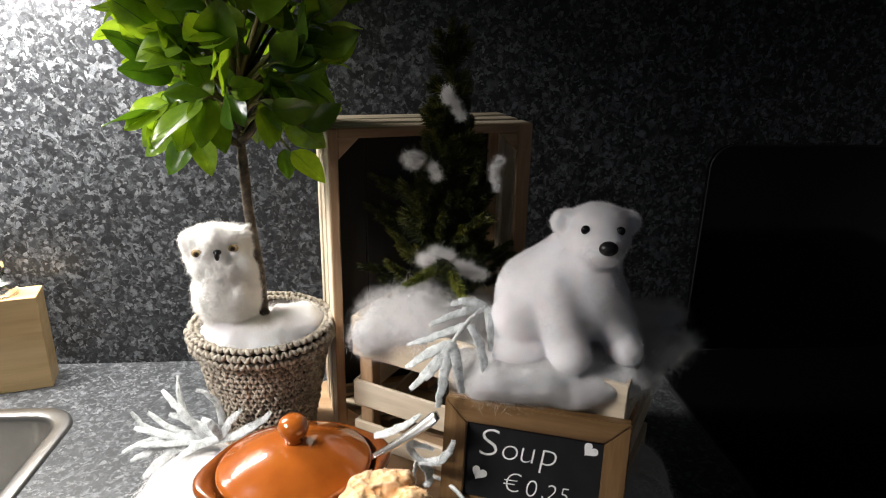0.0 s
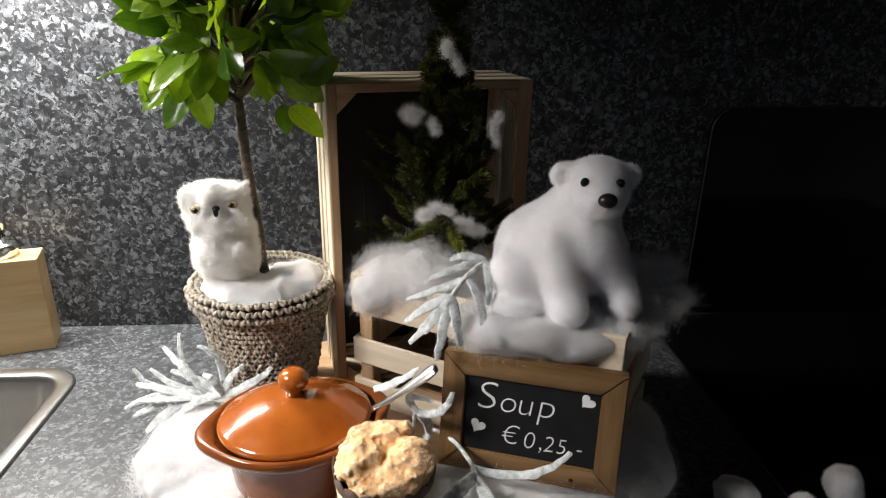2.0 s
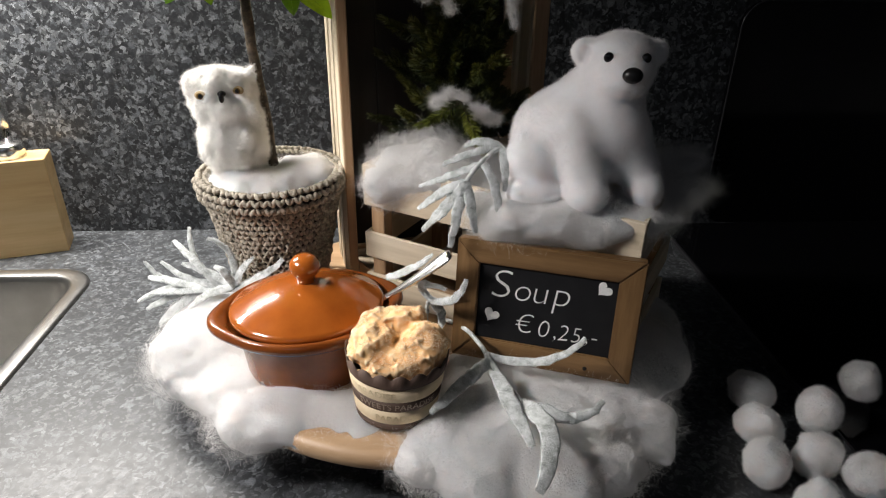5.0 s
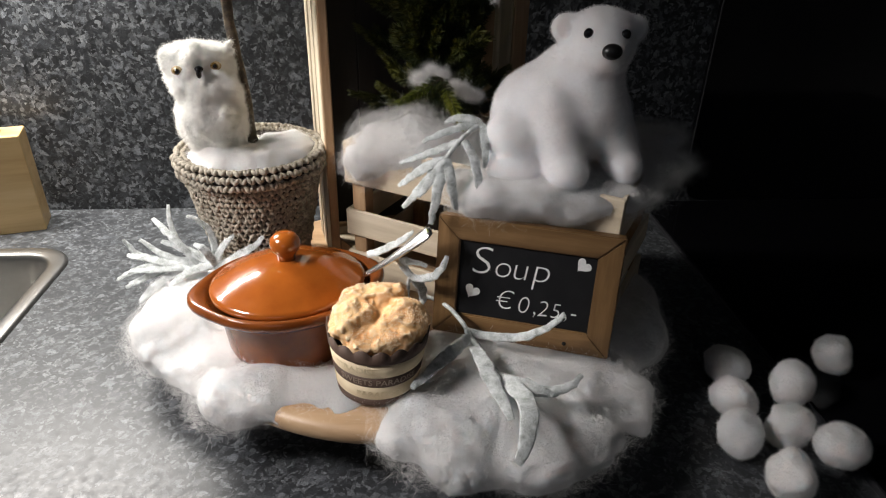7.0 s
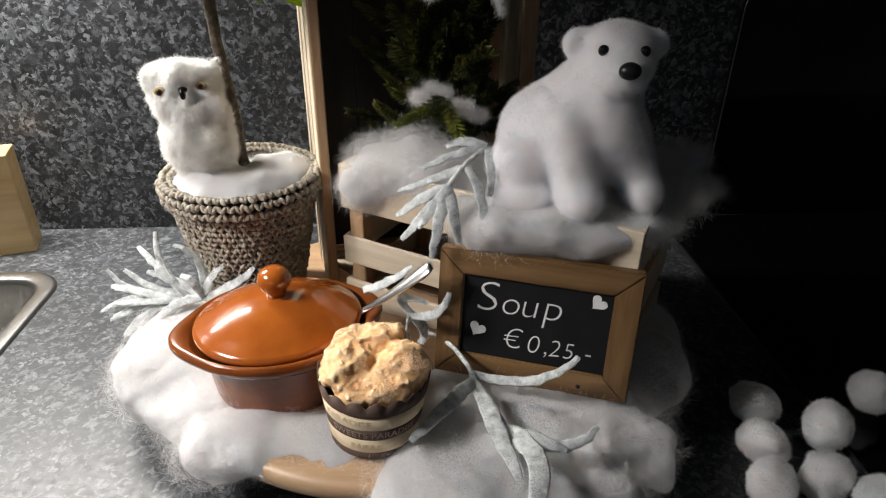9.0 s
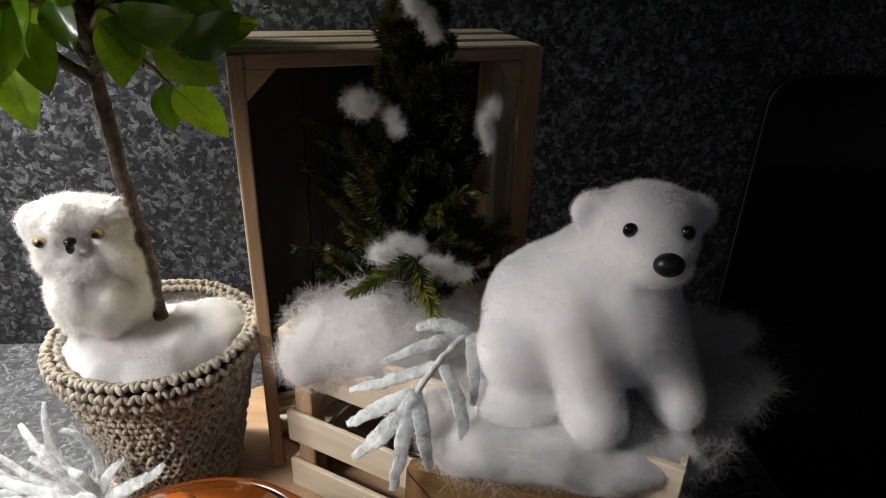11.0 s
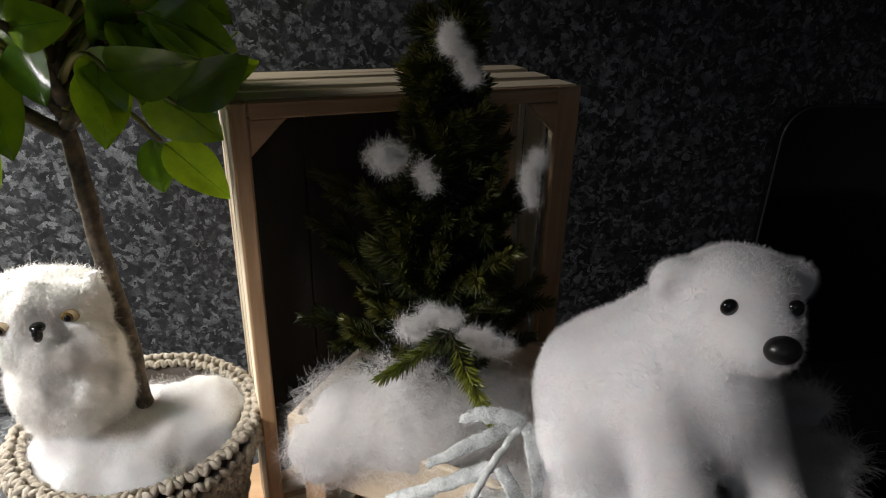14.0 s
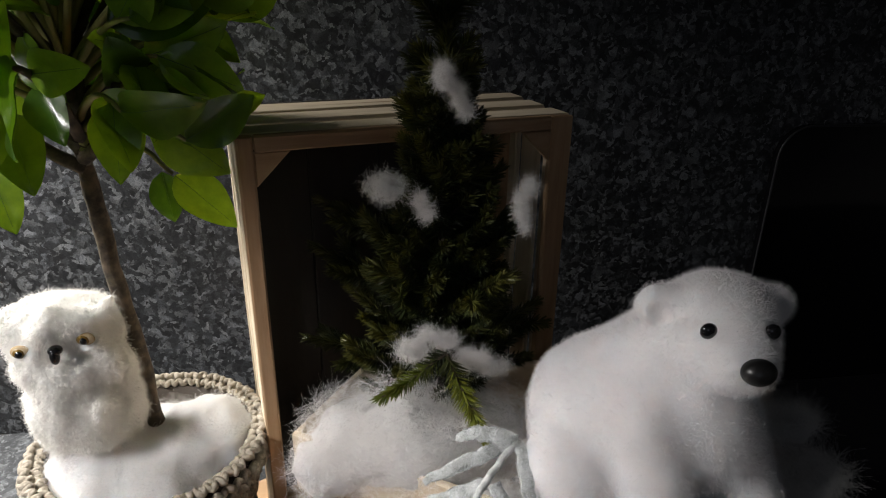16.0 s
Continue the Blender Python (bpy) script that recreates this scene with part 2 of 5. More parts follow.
def mesh_of(name, verts, faces, mats, which=None, smooth=True):
    """One mesh from arrays; faces: arrays of equal-sided faces, which: a material number for each array or face."""
    me = bpy.data.meshes.new(name)
    verts = np.asarray(verts, np.float32)
    faces = [np.asarray(f, np.int32) for f in faces if len(f)]
    loops = np.concatenate([f.ravel() for f in faces])
    sizes = np.concatenate([np.full(len(f), f.shape[1], np.int32) for f in faces])
    me.vertices.add(len(verts))
    me.vertices.foreach_set("co", verts.ravel())
    me.loops.add(len(loops))
    me.loops.foreach_set("vertex_index", loops)
    me.polygons.add(len(sizes))
    me.polygons.foreach_set("loop_start", np.concatenate([[0], np.cumsum(sizes)[:-1]]).astype(np.int32))
    if which is not None:
        slots = np.concatenate([np.full(len(f), w, np.int32) if np.isscalar(w) else np.asarray(w, np.int32) for f, w in zip(faces, which)])
        me.polygons.foreach_set("material_index", slots)
    me.polygons.foreach_set("use_smooth", np.full(len(sizes), smooth))
    for m in mats:
        me.materials.append(m)
    me.update(calc_edges=True)
    return me


def part(name, bm, mat, parent=None, label="", at=None, smooth=True, kind=""):
    if isinstance(bm, bpy.types.Mesh):
        me = bm
    else:
        me = bpy.data.meshes.new(name)
        bm.normal_update()
        bm.to_mesh(me)
        bm.free()
        me.materials.append(mat)
        me.polygons.foreach_set("use_smooth", np.full(len(me.polygons), smooth))
    ob = new(name, me)
    ob.parent = parent
    if at is not None:
        ob.matrix_basis = at
    return tagged(ob, label, "", "", kind)


def box(sx, sy, sz, bevel=0.0, at=None, seg=2):
    """A box with its base's middle at the origin."""
    bm = bmesh.new()
    bmesh.ops.create_cube(bm, size=1)
    bmesh.ops.transform(bm, matrix=Matrix.Translation((0, 0, sz / 2)) @ Matrix.Diagonal((sx, sy, sz, 1)), verts=bm.verts)
    if bevel:
        bmesh.ops.bevel(bm, geom=bm.edges[:], offset=bevel, segments=seg, affect="EDGES", profile=0.5)
    if at is not None:
        bmesh.ops.transform(bm, matrix=at, verts=bm.verts)
    return bm


def rough_plank(sx, sy, sz, seed):
    """A sawn slat, slightly uneven, with broken edges."""
    rnd = random.Random(seed)
    bm = box(sx, sy, sz, 0.0009, None, 1)
    for v in bm.verts:
        v.co += Vector([rnd.uniform(-0.0004, 0.0004) for _ in range(3)])
    return bm


def lathe(profile, n=64, a=1.0, b=1.0, wave=None, swell=None):
    """Turns (radius, z) about z; a and b squash it to an oval. wave(angle, ring) adds to z, swell(angle, ring) to the radius."""
    bm = bmesh.new()
    rings = []
    for k, (r, z) in enumerate(profile):
        if r < 1e-6:
            rings.append([bm.verts.new((0, 0, z))])
        else:
            rings.append([bm.verts.new((a * (r + (swell(u, k) if swell else 0)) * math.cos(u), b * (r + (swell(u, k) if swell else 0)) * math.sin(u), z + (wave(u, k) if wave else 0))) for u in [2 * math.pi * i / n for i in range(n)]])
    for p, q in zip(rings, rings[1:]):
        for i in range(n):
            j = (i + 1) % n
            f = [p[i % len(p)], p[j % len(p)], q[j % len(q)], q[i % len(q)]]
            f = list(dict.fromkeys(f))
            if len(f) > 2:
                bm.faces.new(f)
    bmesh.ops.recalc_face_normals(bm, faces=bm.faces)
    return bm


def bezier(p, q, r, n):
    p, q, r = Vector(p), Vector(q), Vector(r)
    return [p * (1 - t) ** 2 + q * 2 * t * (1 - t) + r * t * t for t in [i / n for i in range(n + 1)]]


def sweep(path, width, thick, up=(0, 0, 1), sides=8, bm=None):
    """A band or tube along a path; width and thick are functions of 0..1."""
    bm = bm or bmesh.new()
    rings, n = [], len(path) - 1
    for i, p in enumerate(path):
        d = (path[min(i + 1, n)] - path[max(i - 1, 0)]).normalized()
        side = d.cross(Vector(up))
        side = side.normalized() if side.length > 1e-4 else Vector((1, 0, 0))
        top = side.cross(d).normalized()
        w, h = width(i / n), thick(i / n)
        rings.append([bm.verts.new(p + side * w * math.cos(a) + top * h * math.sin(a)) for a in [2 * math.pi * k / sides for k in range(sides)]])
    for a, b in zip(rings, rings[1:]):
        for k in range(sides):
            bm.faces.new((a[k], a[(k + 1) % sides], b[(k + 1) % sides], b[k]))
    bm.faces.new(rings[0][::-1])
    bm.faces.new(rings[-1])
    return bm


def lumps(P, size, seed):
    """Smooth random lumps of about that size, -1..1, at the points P."""
    Q = np.asarray(P) / size + seed * 17.13
    I = np.floor(Q).astype(np.int64)
    f = Q - I
    f = f * f * (3 - 2 * f)
    out = np.zeros(len(Q))
    for c in range(8):
        o = np.array([c & 1, c >> 1 & 1, c >> 2 & 1])
        J = I + o
        h = (J[:, 0] * 73856093) ^ (J[:, 1] * 19349663) ^ (J[:, 2] * 83492791) ^ (seed * 2654435)
        h = (h ^ (h >> 13)) * 1274126177 & 0x7FFFFFFF
        h = (h ^ (h >> 16)) & 0xFFFF
        w = np.prod(np.where(o == 1, f, 1 - f), axis=1)
        out += w * (h / 32767.5 - 1)
    return out


def ball(P, c, r):
    """Signed distance, about, to an ellipsoid."""
    k = np.linalg.norm((P - np.array(c)) / np.array(r), axis=1)
    return (k - 1) * min(r)


def limb(P, a, b, ra, rb):
    a, b = np.array(a), np.array(b)
    t = np.clip(((P - a) @ (b - a)) / ((b - a) @ (b - a)), 0, 1)
    return np.linalg.norm(P - a - t[:, None] * (b - a), axis=1) - (ra + (rb - ra) * t)


def melt(ds, k):
    out = ds[0]
    for d in ds[1:]:
        h = np.clip(0.5 + 0.5 * (out - d) / k, 0, 1)
        out = out * (1 - h) + d * h - k * h * (1 - h)
    return out


def skin(f, lo, hi, h):
    """The surface f = 0 as vertices and quads, on a grid of step h."""
    lo, hi = np.array(lo, float), np.array(hi, float)
    n = np.ceil((hi - lo) / h).astype(int) + 1
    ax = [lo[i] + h * np.arange(n[i]) for i in range(3)]
    G = np.stack(np.meshgrid(*ax, indexing="ij"), -1)
    V = f(G.reshape(-1, 3)).reshape(n)
    m = n - 1
    total, count = np.zeros((*m, 3)), np.zeros(m)
    corners = [np.array([c & 1, c >> 1 & 1, c >> 2 & 1]) for c in range(8)]
    cut = lambda A, o: A[o[0]:o[0] + m[0], o[1]:o[1] + m[1], o[2]:o[2] + m[2]]
    for a in range(8):
        for k in range(3):
            if not corners[a][k]:
                o = corners[a].copy()
                o[k] = 1
                va, vb = cut(V, corners[a]), cut(V, o)
                hitm = (va < 0) != (vb < 0)
                t = np.where(hitm, va / np.where(hitm, va - vb, 1), 0)
                pos = cut(G, corners[a]) + (t * h)[..., None] * np.eye(3)[k]
                total += pos * hitm[..., None]
                count += hitm
    live = count > 0
    index = np.full(m, -1)
    index[live] = np.arange(live.sum())
    verts = total[live] / count[live][:, None]
    quads = []
    S = V < 0
    for k in range(3):
        u, w = [(1, 2), (2, 0), (0, 1)][k]
        A = np.moveaxis(S, (k, u, w), (0, 1, 2))
        I = np.moveaxis(index, (k, u, w), (0, 1, 2))
        for sign in (True, False):
            c = (A[:-1] == sign) & (A[1:] != sign)
            i, j, l = np.nonzero(c[:, 1:-1, 1:-1])
            q = np.stack([I[i, j, l], I[i, j + 1, l], I[i, j + 1, l + 1], I[i, j, l + 1]], 1)
            quads.append(q if sign else q[:, ::-1])
    quads = np.concatenate(quads)
    return verts, quads[(quads >= 0).all(1)]


def fur(verts, quads, count, length, width, loose, seed, comb=(0, 0, 0), curl=0.3, keep=None):
    """Fine hairs on a surface, as narrow tapered ribbons: vertices, quads and tips."""
    rng = np.random.default_rng(seed)
    A, B, C, D = (verts[quads[:, i]] for i in range(4))
    nrm = np.cross(C - A, D - B)
    area = np.linalg.norm(nrm, axis=1)
    pick = rng.choice(len(quads), count, p=area / area.sum())
    w = rng.random((count, 2))
    P = (A[pick] * ((1 - w[:, :1]) * (1 - w[:, 1:])) + B[pick] * (w[:, :1] * (1 - w[:, 1:])) + C[pick] * (w[:, :1] * w[:, 1:]) + D[pick] * ((1 - w[:, :1]) * w[:, 1:]))
    N = nrm[pick] / np.maximum(area[pick], 1e-12)[:, None]
    if keep is not None:
        ok = keep(P)
        P, N = P[ok], N[ok]
    n = len(P)
    d = N + loose * rng.normal(size=(n, 3)) + np.array(comb)
    d /= np.linalg.norm(d, axis=1)[:, None]
    L = length * rng.uniform(0.45, 1.15, n)[:, None]
    bend = curl * rng.normal(size=(n, 3))
    s = np.cross(d, rng.normal(size=(n, 3)))
    s /= np.linalg.norm(s, axis=1)[:, None]
    s *= width / 2
    base, mid, tip = P - d * 0.0006, P + d * L * 0.5, P + (d + bend) / np.linalg.norm(d + bend, axis=1)[:, None] * L
    V = np.stack([base - s, base + s, mid + s * 0.8, mid - s * 0.8, tip], 1).reshape(-1, 3)
    k = 5 * np.arange(n)[:, None]
    return V, k + np.array([0, 1, 2, 3]), k + np.array([3, 2, 4])


def strands(blobs, count, length, width, seed, steps=7, wander=0.55, spread=1.12, inner=0.8):
    """Long curling fibres that start near the skin of the ellipsoids and wander round them."""
    rng = np.random.default_rng(seed)
    area = np.array([r[0] * r[1] + r[1] * r[2] + r[0] * r[2] for c, r in blobs])
    which = rng.choice(len(blobs), count, p=area / area.sum())
    C, R = np.array([c for c, r in blobs])[which], np.array([r for c, r in blobs])[which]
    u = rng.normal(size=(count, 3))
    u /= np.linalg.norm(u, axis=1)[:, None]
    p = C + R * u * rng.uniform(inner, spread, count)[:, None]
    d = rng.normal(size=(count, 3))
    d -= 0.75 * (d * u).sum(1)[:, None] * u
    d /= np.linalg.norm(d, axis=1)[:, None]
    L = length * rng.uniform(0.4, 1.3, count)[:, None] / steps
    side = np.cross(d, rng.normal(size=(count, 3)))
    side *= width / 2 / np.linalg.norm(side, axis=1)[:, None]
    turn = wander * rng.normal(size=(count, 3))
    V = []
    for k in range(steps + 1):
        taper = 1 - 0.6 * k / steps
        V.append(np.stack([p - side * taper, p + side * taper], 1))
        d = d + turn * 0.6 + wander * 0.5 * rng.normal(size=(count, 3))
        d /= np.linalg.norm(d, axis=1)[:, None]
        p = p + d * L
    V = np.stack(V, 1).reshape(-1, 3)
    first = (2 * (steps + 1)) * np.arange(count)[:, None]
    Q = np.concatenate([first + 2 * k + np.array([0, 1, 3, 2]) for k in range(steps)])
    return V, Q


def furry(name, f, lo, hi, h, mats, hairs, extras=(), loose_fibres=None, **tags):
    """One mesh: a soft body, its fibres and small balls (centre, radii, material number)."""
    verts, quads = skin(f, lo, hi, h)
    hv, hq, ht = [], [], []
    allv, q4, t3, m4, m3 = [verts], [quads], [], [np.zeros(len(quads), int)], []
    base = len(verts)
    if not len(quads):
        hairs = ()
    span = verts[quads]
    extent = np.linalg.norm(np.cross(span[:, 2] - span[:, 0], span[:, 3] - span[:, 1]), axis=1).sum() / 2
    for args in hairs:
        args = dict(args)
        if "dense" in args:
            args["count"] = int(extent * args.pop("dense"))
        v, q, t = fur(verts, quads, **args)
        allv.append(v), q4.append(q + base), t3.append(t + base)
        m4.append(np.full(len(q), len(mats) - 1)), m3.append(np.full(len(t), len(mats) - 1))
        base += len(v)
    if loose_fibres:
        v, q = loose_fibres
        allv.append(v), q4.append(q + base), m4.append(np.full(len(q), len(mats) - 1))
        base += len(v)
    for c, r, slot in extras:
        bm = bmesh.new()
        bmesh.ops.create_icosphere(bm, subdivisions=3, radius=1)
        v = np.array([x.co for x in bm.verts]) * np.array(r) + np.array(c)
        t = np.array([[x.index for x in fc.verts] for fc in bm.faces])
        bm.free()
        allv.append(v), t3.append(t + base), m3.append(np.full(len(t), slot))
        base += len(v)
    faces, which = [np.concatenate(q4)], [np.concatenate(m4)]
    if t3:
        faces.append(np.concatenate(t3)), which.append(np.concatenate(m3))
    ob = new(name, mesh_of(name, np.concatenate(allv), faces, mats, which))
    return tagged(ob, **tags)


# ---- the room ----
def setting(name, bm, mat, label, at=BENCH, smooth=False):
    ob = part(name, bm, mat, None, label, at, smooth, "structure")
    return ob


def shifted(bm, x, y, z):
    bmesh.ops.translate(bm, vec=(x, y, z), verts=bm.verts)
    return bm


def joined(*bms):
    out = bmesh.new()
    for b in bms:
        me = bpy.data.meshes.new("tmp")
        b.to_mesh(me)
        b.free()
        out.from_mesh(me)
        bpy.data.meshes.remove(me)
    return out


# worktop in four pieces of one sheet round the sink's cut-out
SINK = (-0.56, 0.0, -0.56, -0.113)
IN = 0.013
sx0, sx1, sy0, sy1 = SINK[0] + IN, SINK[1] - IN, SINK[2] + IN, SINK[3] - IN
TOP = 0.038


def slab(x0, x1, y0, y1, z0, z1, bevel=0.0):
    return shifted(box(x1 - x0, y1 - y0, z1 - z0, bevel), (x0 + x1) / 2, (y0 + y1) / 2, z0)


setting("worktop", joined(slab(-1.4, sx0, -0.62, 0, -TOP, 0), slab(sx1, 1.5, -0.62, 0, -TOP, 0), slab(sx0, sx1, -0.62, sy0, -TOP, 0), slab(sx0, sx1, sy1, 0, -TOP, 0)),
        GRANITE_TOP, "dark grey speckled granite-look kitchen worktop")
setting("splashback", slab(-1.4, 1.5, 0.0, 0.014, -TOP, 0.60), GRANITE, "dark grey speckled granite-look splashback on the kitchen wall")
setting("wall_north", slab(-1.5, 1.6, 0.014, 0.15, -0.9, 1.6), PAINT, "painted kitchen wall behind the splashback")
setting("wall_west", slab(-1.62, -1.5, -3.4, 0.15, -0.9, 1.6), PAINT, "painted kitchen side wall")
setting("wall_east", slab(1.6, 1.72, -3.4, 0.15, -0.9, 1.6), PAINT, "painted kitchen side wall")
# Unseen wall; its window opening is made up for the fill lamp
setting("wall_south", joined(slab(-1.62, -0.8, -3.52, -3.4, -0.9, 1.6), slab(0.4, 1.72, -3.52, -3.4, -0.9, 1.6), slab(-0.8, 0.4, -3.52, -3.4, -0.9, 0.45), slab(-0.8, 0.4, -3.52, -3.4, 1.5, 1.6)),
        PAINT, "unseen painted kitchen wall with a window opening added for fill light")
setting("floor", slab(-1.62, 1.72, -3.52, 0.15, -1.0, -0.9), TILE, "grey tiled kitchen floor")
setting("ceiling", slab(-1.62, 1.72, -3.52, 0.15, 1.6, 1.7), PAINT, "painted kitchen ceiling")

cab = thing("base_cabinet", "dark lacquered kitchen base cabinet under the worktop", "cabinet", BENCH)
part("body", joined(slab(-1.4, sx0 - 0.06, -0.58, -0.001, -0.9, -TOP - 0.001), slab(sx1 + 0.06, 1.5, -0.58, -0.001, -0.9, -TOP - 0.001)), CABINET, cab, smooth=False)
wallcab = thing("wall_cabinet", "dark lacquered wall cabinet above the splashback", "cabinet", BENCH)
part("body", slab(-1.4, 1.5, -0.63, -0.002, 0.602, 1.3), CABINET, wallcab, smooth=False)
lampbox = thing("under_cabinet_lamp", "slim metal lamp fixed under the wall cabinet", "lamp", BENCH)
part("housing", slab(-0.365, 0.035, -0.095, -0.035, 0.556, 0.601, 0.003), STEEL, lampbox, smooth=False)
# Made-up fitting for the added front fill
fill_lamp = thing("added_fill_lamp", "added unseen fill lamp, slim metal, tilted under the front of the wall cabinet", "lamp", BENCH)
part("head", box(0.22, 0.11, 0.008, 0.002), STEEL, fill_lamp, "tilted flat lamp head", FILL_POSE, False)
part("stem", sweep(bezier((-0.135, -0.552, 0.565), (-0.15, -0.556, 0.585), (-0.15, -0.556, 0.6016), 6), lambda t: 0.006, lambda t: 0.006, (0, 1, 0), 10), STEEL, fill_lamp)



# stainless sink: flange and bowl in one pressed sheet
def rounded(x0, x1, y0, y1, r, n=8):
    out = []
    for cx, cy, a0 in ((x1 - r, y1 - r, 0), (x0 + r, y1 - r, 90), (x0 + r, y0 + r, 180), (x1 - r, y0 + r, 270)):
        for i in range(n + 1):
            a = radians(a0 + 90 * i / n)
            out.append((cx + r * math.cos(a), cy + r * math.sin(a)))
    return out


def basin():
    bm = bmesh.new()
    rings = []
    for inset, z, r in ((0.0, 0.0005, 0.045), (0.001, 0.003, 0.045), (0.004, 0.004, 0.043), (0.015, 0.0038, 0.038), (0.0185, 0.002, 0.036), (0.021, -0.004, 0.035), (0.024, -0.03, 0.035),
                        (0.03, -0.13, 0.035), (0.042, -0.15, 0.03), (0.07, -0.157, 0.02)):
        rings.append([bm.verts.new((x, y, z)) for x, y in rounded(SINK[0] + inset, SINK[1] - inset, SINK[2] + inset, SINK[3] - inset, r)])
    for a, b in zip(rings, rings[1:]):
        for i in range(len(a)):
            bm.faces.new((a[i], a[(i + 1) % len(a)], b[(i + 1) % len(a)], b[i]))
    bm.faces.new(rings[-1])
    bmesh.ops.recalc_face_normals(bm, faces=bm.faces)
    return bm


sink = thing("kitchen_sink", "brushed stainless steel sink set into the worktop", "sink", BENCH)
part("basin", basin(), STEEL, sink)
part("drain", shifted(lathe([(0, 0.001), (0.02, 0.001), (0.03, 0.003), (0.04, 0.002), (0.042, 0)], 40), -0.28, -0.33, -0.1565), CHROME, sink)

hob = thing("glass_hob", "black glass cooking hob with a thin metal edge", "hob", BENCH)
part("glass", slab(0.738, 1.34, -0.56, -0.012, 0.0005, 0.006, 0.0015), BLACK_GLASS, hob, smooth=False)
part("edge_trim", slab(0.7345, 0.7378, -0.56, -0.012, 0.0, 0.0058, 0.0008), RIM_GREY, hob, "thin grey edge", smooth=False)


def panel(w, h, d, r):
    bm = bmesh.new()
    pts = rounded(0, w, 0, h, r)
    f = bm.faces.new([bm.verts.new((x, 0, z)) for x, z in pts])
    ext = bmesh.ops.extrude_face_region(bm, geom=[f])
    bmesh.ops.translate(bm, vec=(0, -d, 0), verts=[v for v in ext["geom"] if isinstance(v, bmesh.types.BMVert)])
    bmesh.ops.recalc_face_normals(bm, faces=bm.faces)
    return bm


tray = thing("black_panel", "black glossy panel with rounded corners against the wall", "panel", BENCH @ pose(0.795, -0.004, 0.0065))
part("sheet", panel(0.55, 0.3, 0.008, 0.032), BLACK_GLASS, tray, smooth=False)
part("edge", sweep([Vector((0, -0.0085, 0.01)), Vector((0, -0.0085, 0.13)), *[Vector((0.032 - 0.032 * math.cos(a), -0.0085, 0.268 + 0.032 * math.sin(a))) for a in [radians(9 * i) for i in range(11)]], Vector((0.5, -0.0085, 0.3))], lambda t: 0.0011, lambda t: 0.0011, (0, 1, 0), 6), RIM_GREY, tray, "thin grey edge")

# ---- soap dispenser ----
soap = thing("soap_dispenser", "bamboo block soap dispenser with a chrome pump", "soap dispenser", pose(-0.5485, 0.7285, 0, 0, 0, 21))
part("block", box(0.092, 0.042, 0.125, 0.0012), BAMBOO, soap, smooth=False)
pump = part("pump", lathe([(0, 0), (0.0185, 0), (0.0185, 0.014), (0.0165, 0.018), (0.009, 0.019), (0.009, 0.026), (0, 0.026)], 36), CHROME, soap, "chrome pump", pose(0.006, 0, 0.125))
part("neck", lathe([(0, 0.026), (0.0075, 0.026), (0.0075, 0.036), (0.0115, 0.037), (0.0115, 0.07), (0.0105, 0.072), (0, 0.072)], 32), CHROME, pump)
part("spout", sweep(bezier((-0.006, 0, 0.058), (-0.03, -0.004, 0.062), (-0.045, -0.006, 0.052), 8), lambda t: 0.005, lambda t: 0.004), CHROME, pump)

# ---- round serving tray ----
TRAY_TOP = 0.058
board = thing("serving_tray", "round pale wooden serving tray raised on a foot", "tray", pose(-0.04, 0.505, 0))
part("plate", lathe([(0, 0.04), (0.165, 0.04), (0.176, 0.0415), (0.18, 0.046), (0.18, 0.053), (0.177, 0.057), (0.172, TRAY_TOP), (0, TRAY_TOP)], 96), TRAY_WOOD, board)
part("foot", lathe([(0, 0), (0.1, 0), (0.1, 0.012), (0.085, 0.02), (0.085, 0.0399), (0, 0.0399)], 64), STAIN, board)


# ---- crates ----
def strip(name, owner, x0, x1, y0, y1, z0, z1, seed, at=None):
    """A slat along its longest side, grain along it."""
    size = [x1 - x0, y1 - y0, z1 - z0]
    k = size.index(max(size))
    turn = {0: pose(0, 0, 0), 1: pose(0, 0, 0, 0, 0, 90), 2: pose(0, 0, 0, 0, -90, 0)}[k]
    dims = {0: size, 1: [size[1], size[0], size[2]], 2: [size[2], size[1], size[0]]}[k]
    bm = rough_plank(*dims, seed)
    bmesh.ops.translate(bm, vec=(0, 0, -dims[2] / 2), verts=bm.verts)
    middle = Matrix.Translation(((x0 + x1) / 2, (y0 + y1) / 2, (z0 + z1) / 2))
    return part(name, bm, LIT_PALE_PINE if name == "slat" else SHADED_PINE, owner, "", middle @ turn, False)


def gusset(owner, corner, sx, sz, leg, y0, y1):
    bm = bmesh.new()
    x, z = corner
    pts = [(x, z), (x + sx * leg, z), (x, z + sz * leg)]
    a = [bm.verts.new((u, y0, w)) for u, w in pts]
    b = [bm.verts.new((u, y1, w)) for u, w in pts]
    bm.faces.new(a), bm.faces.new(b[::-1])
    for i in range(3):
        bm.faces.new((a[i], b[i], b[(i + 1) % 3], a[(i + 1) % 3]))
    bmesh.ops.recalc_face_normals(bm, faces=bm.faces)
    bmesh.ops.bevel(bm, geom=bm.edges[:], offset=0.0006, segments=1, affect="EDGES")
    return part("corner_block", bm, SHADED_PINE, owner, "", None, False)


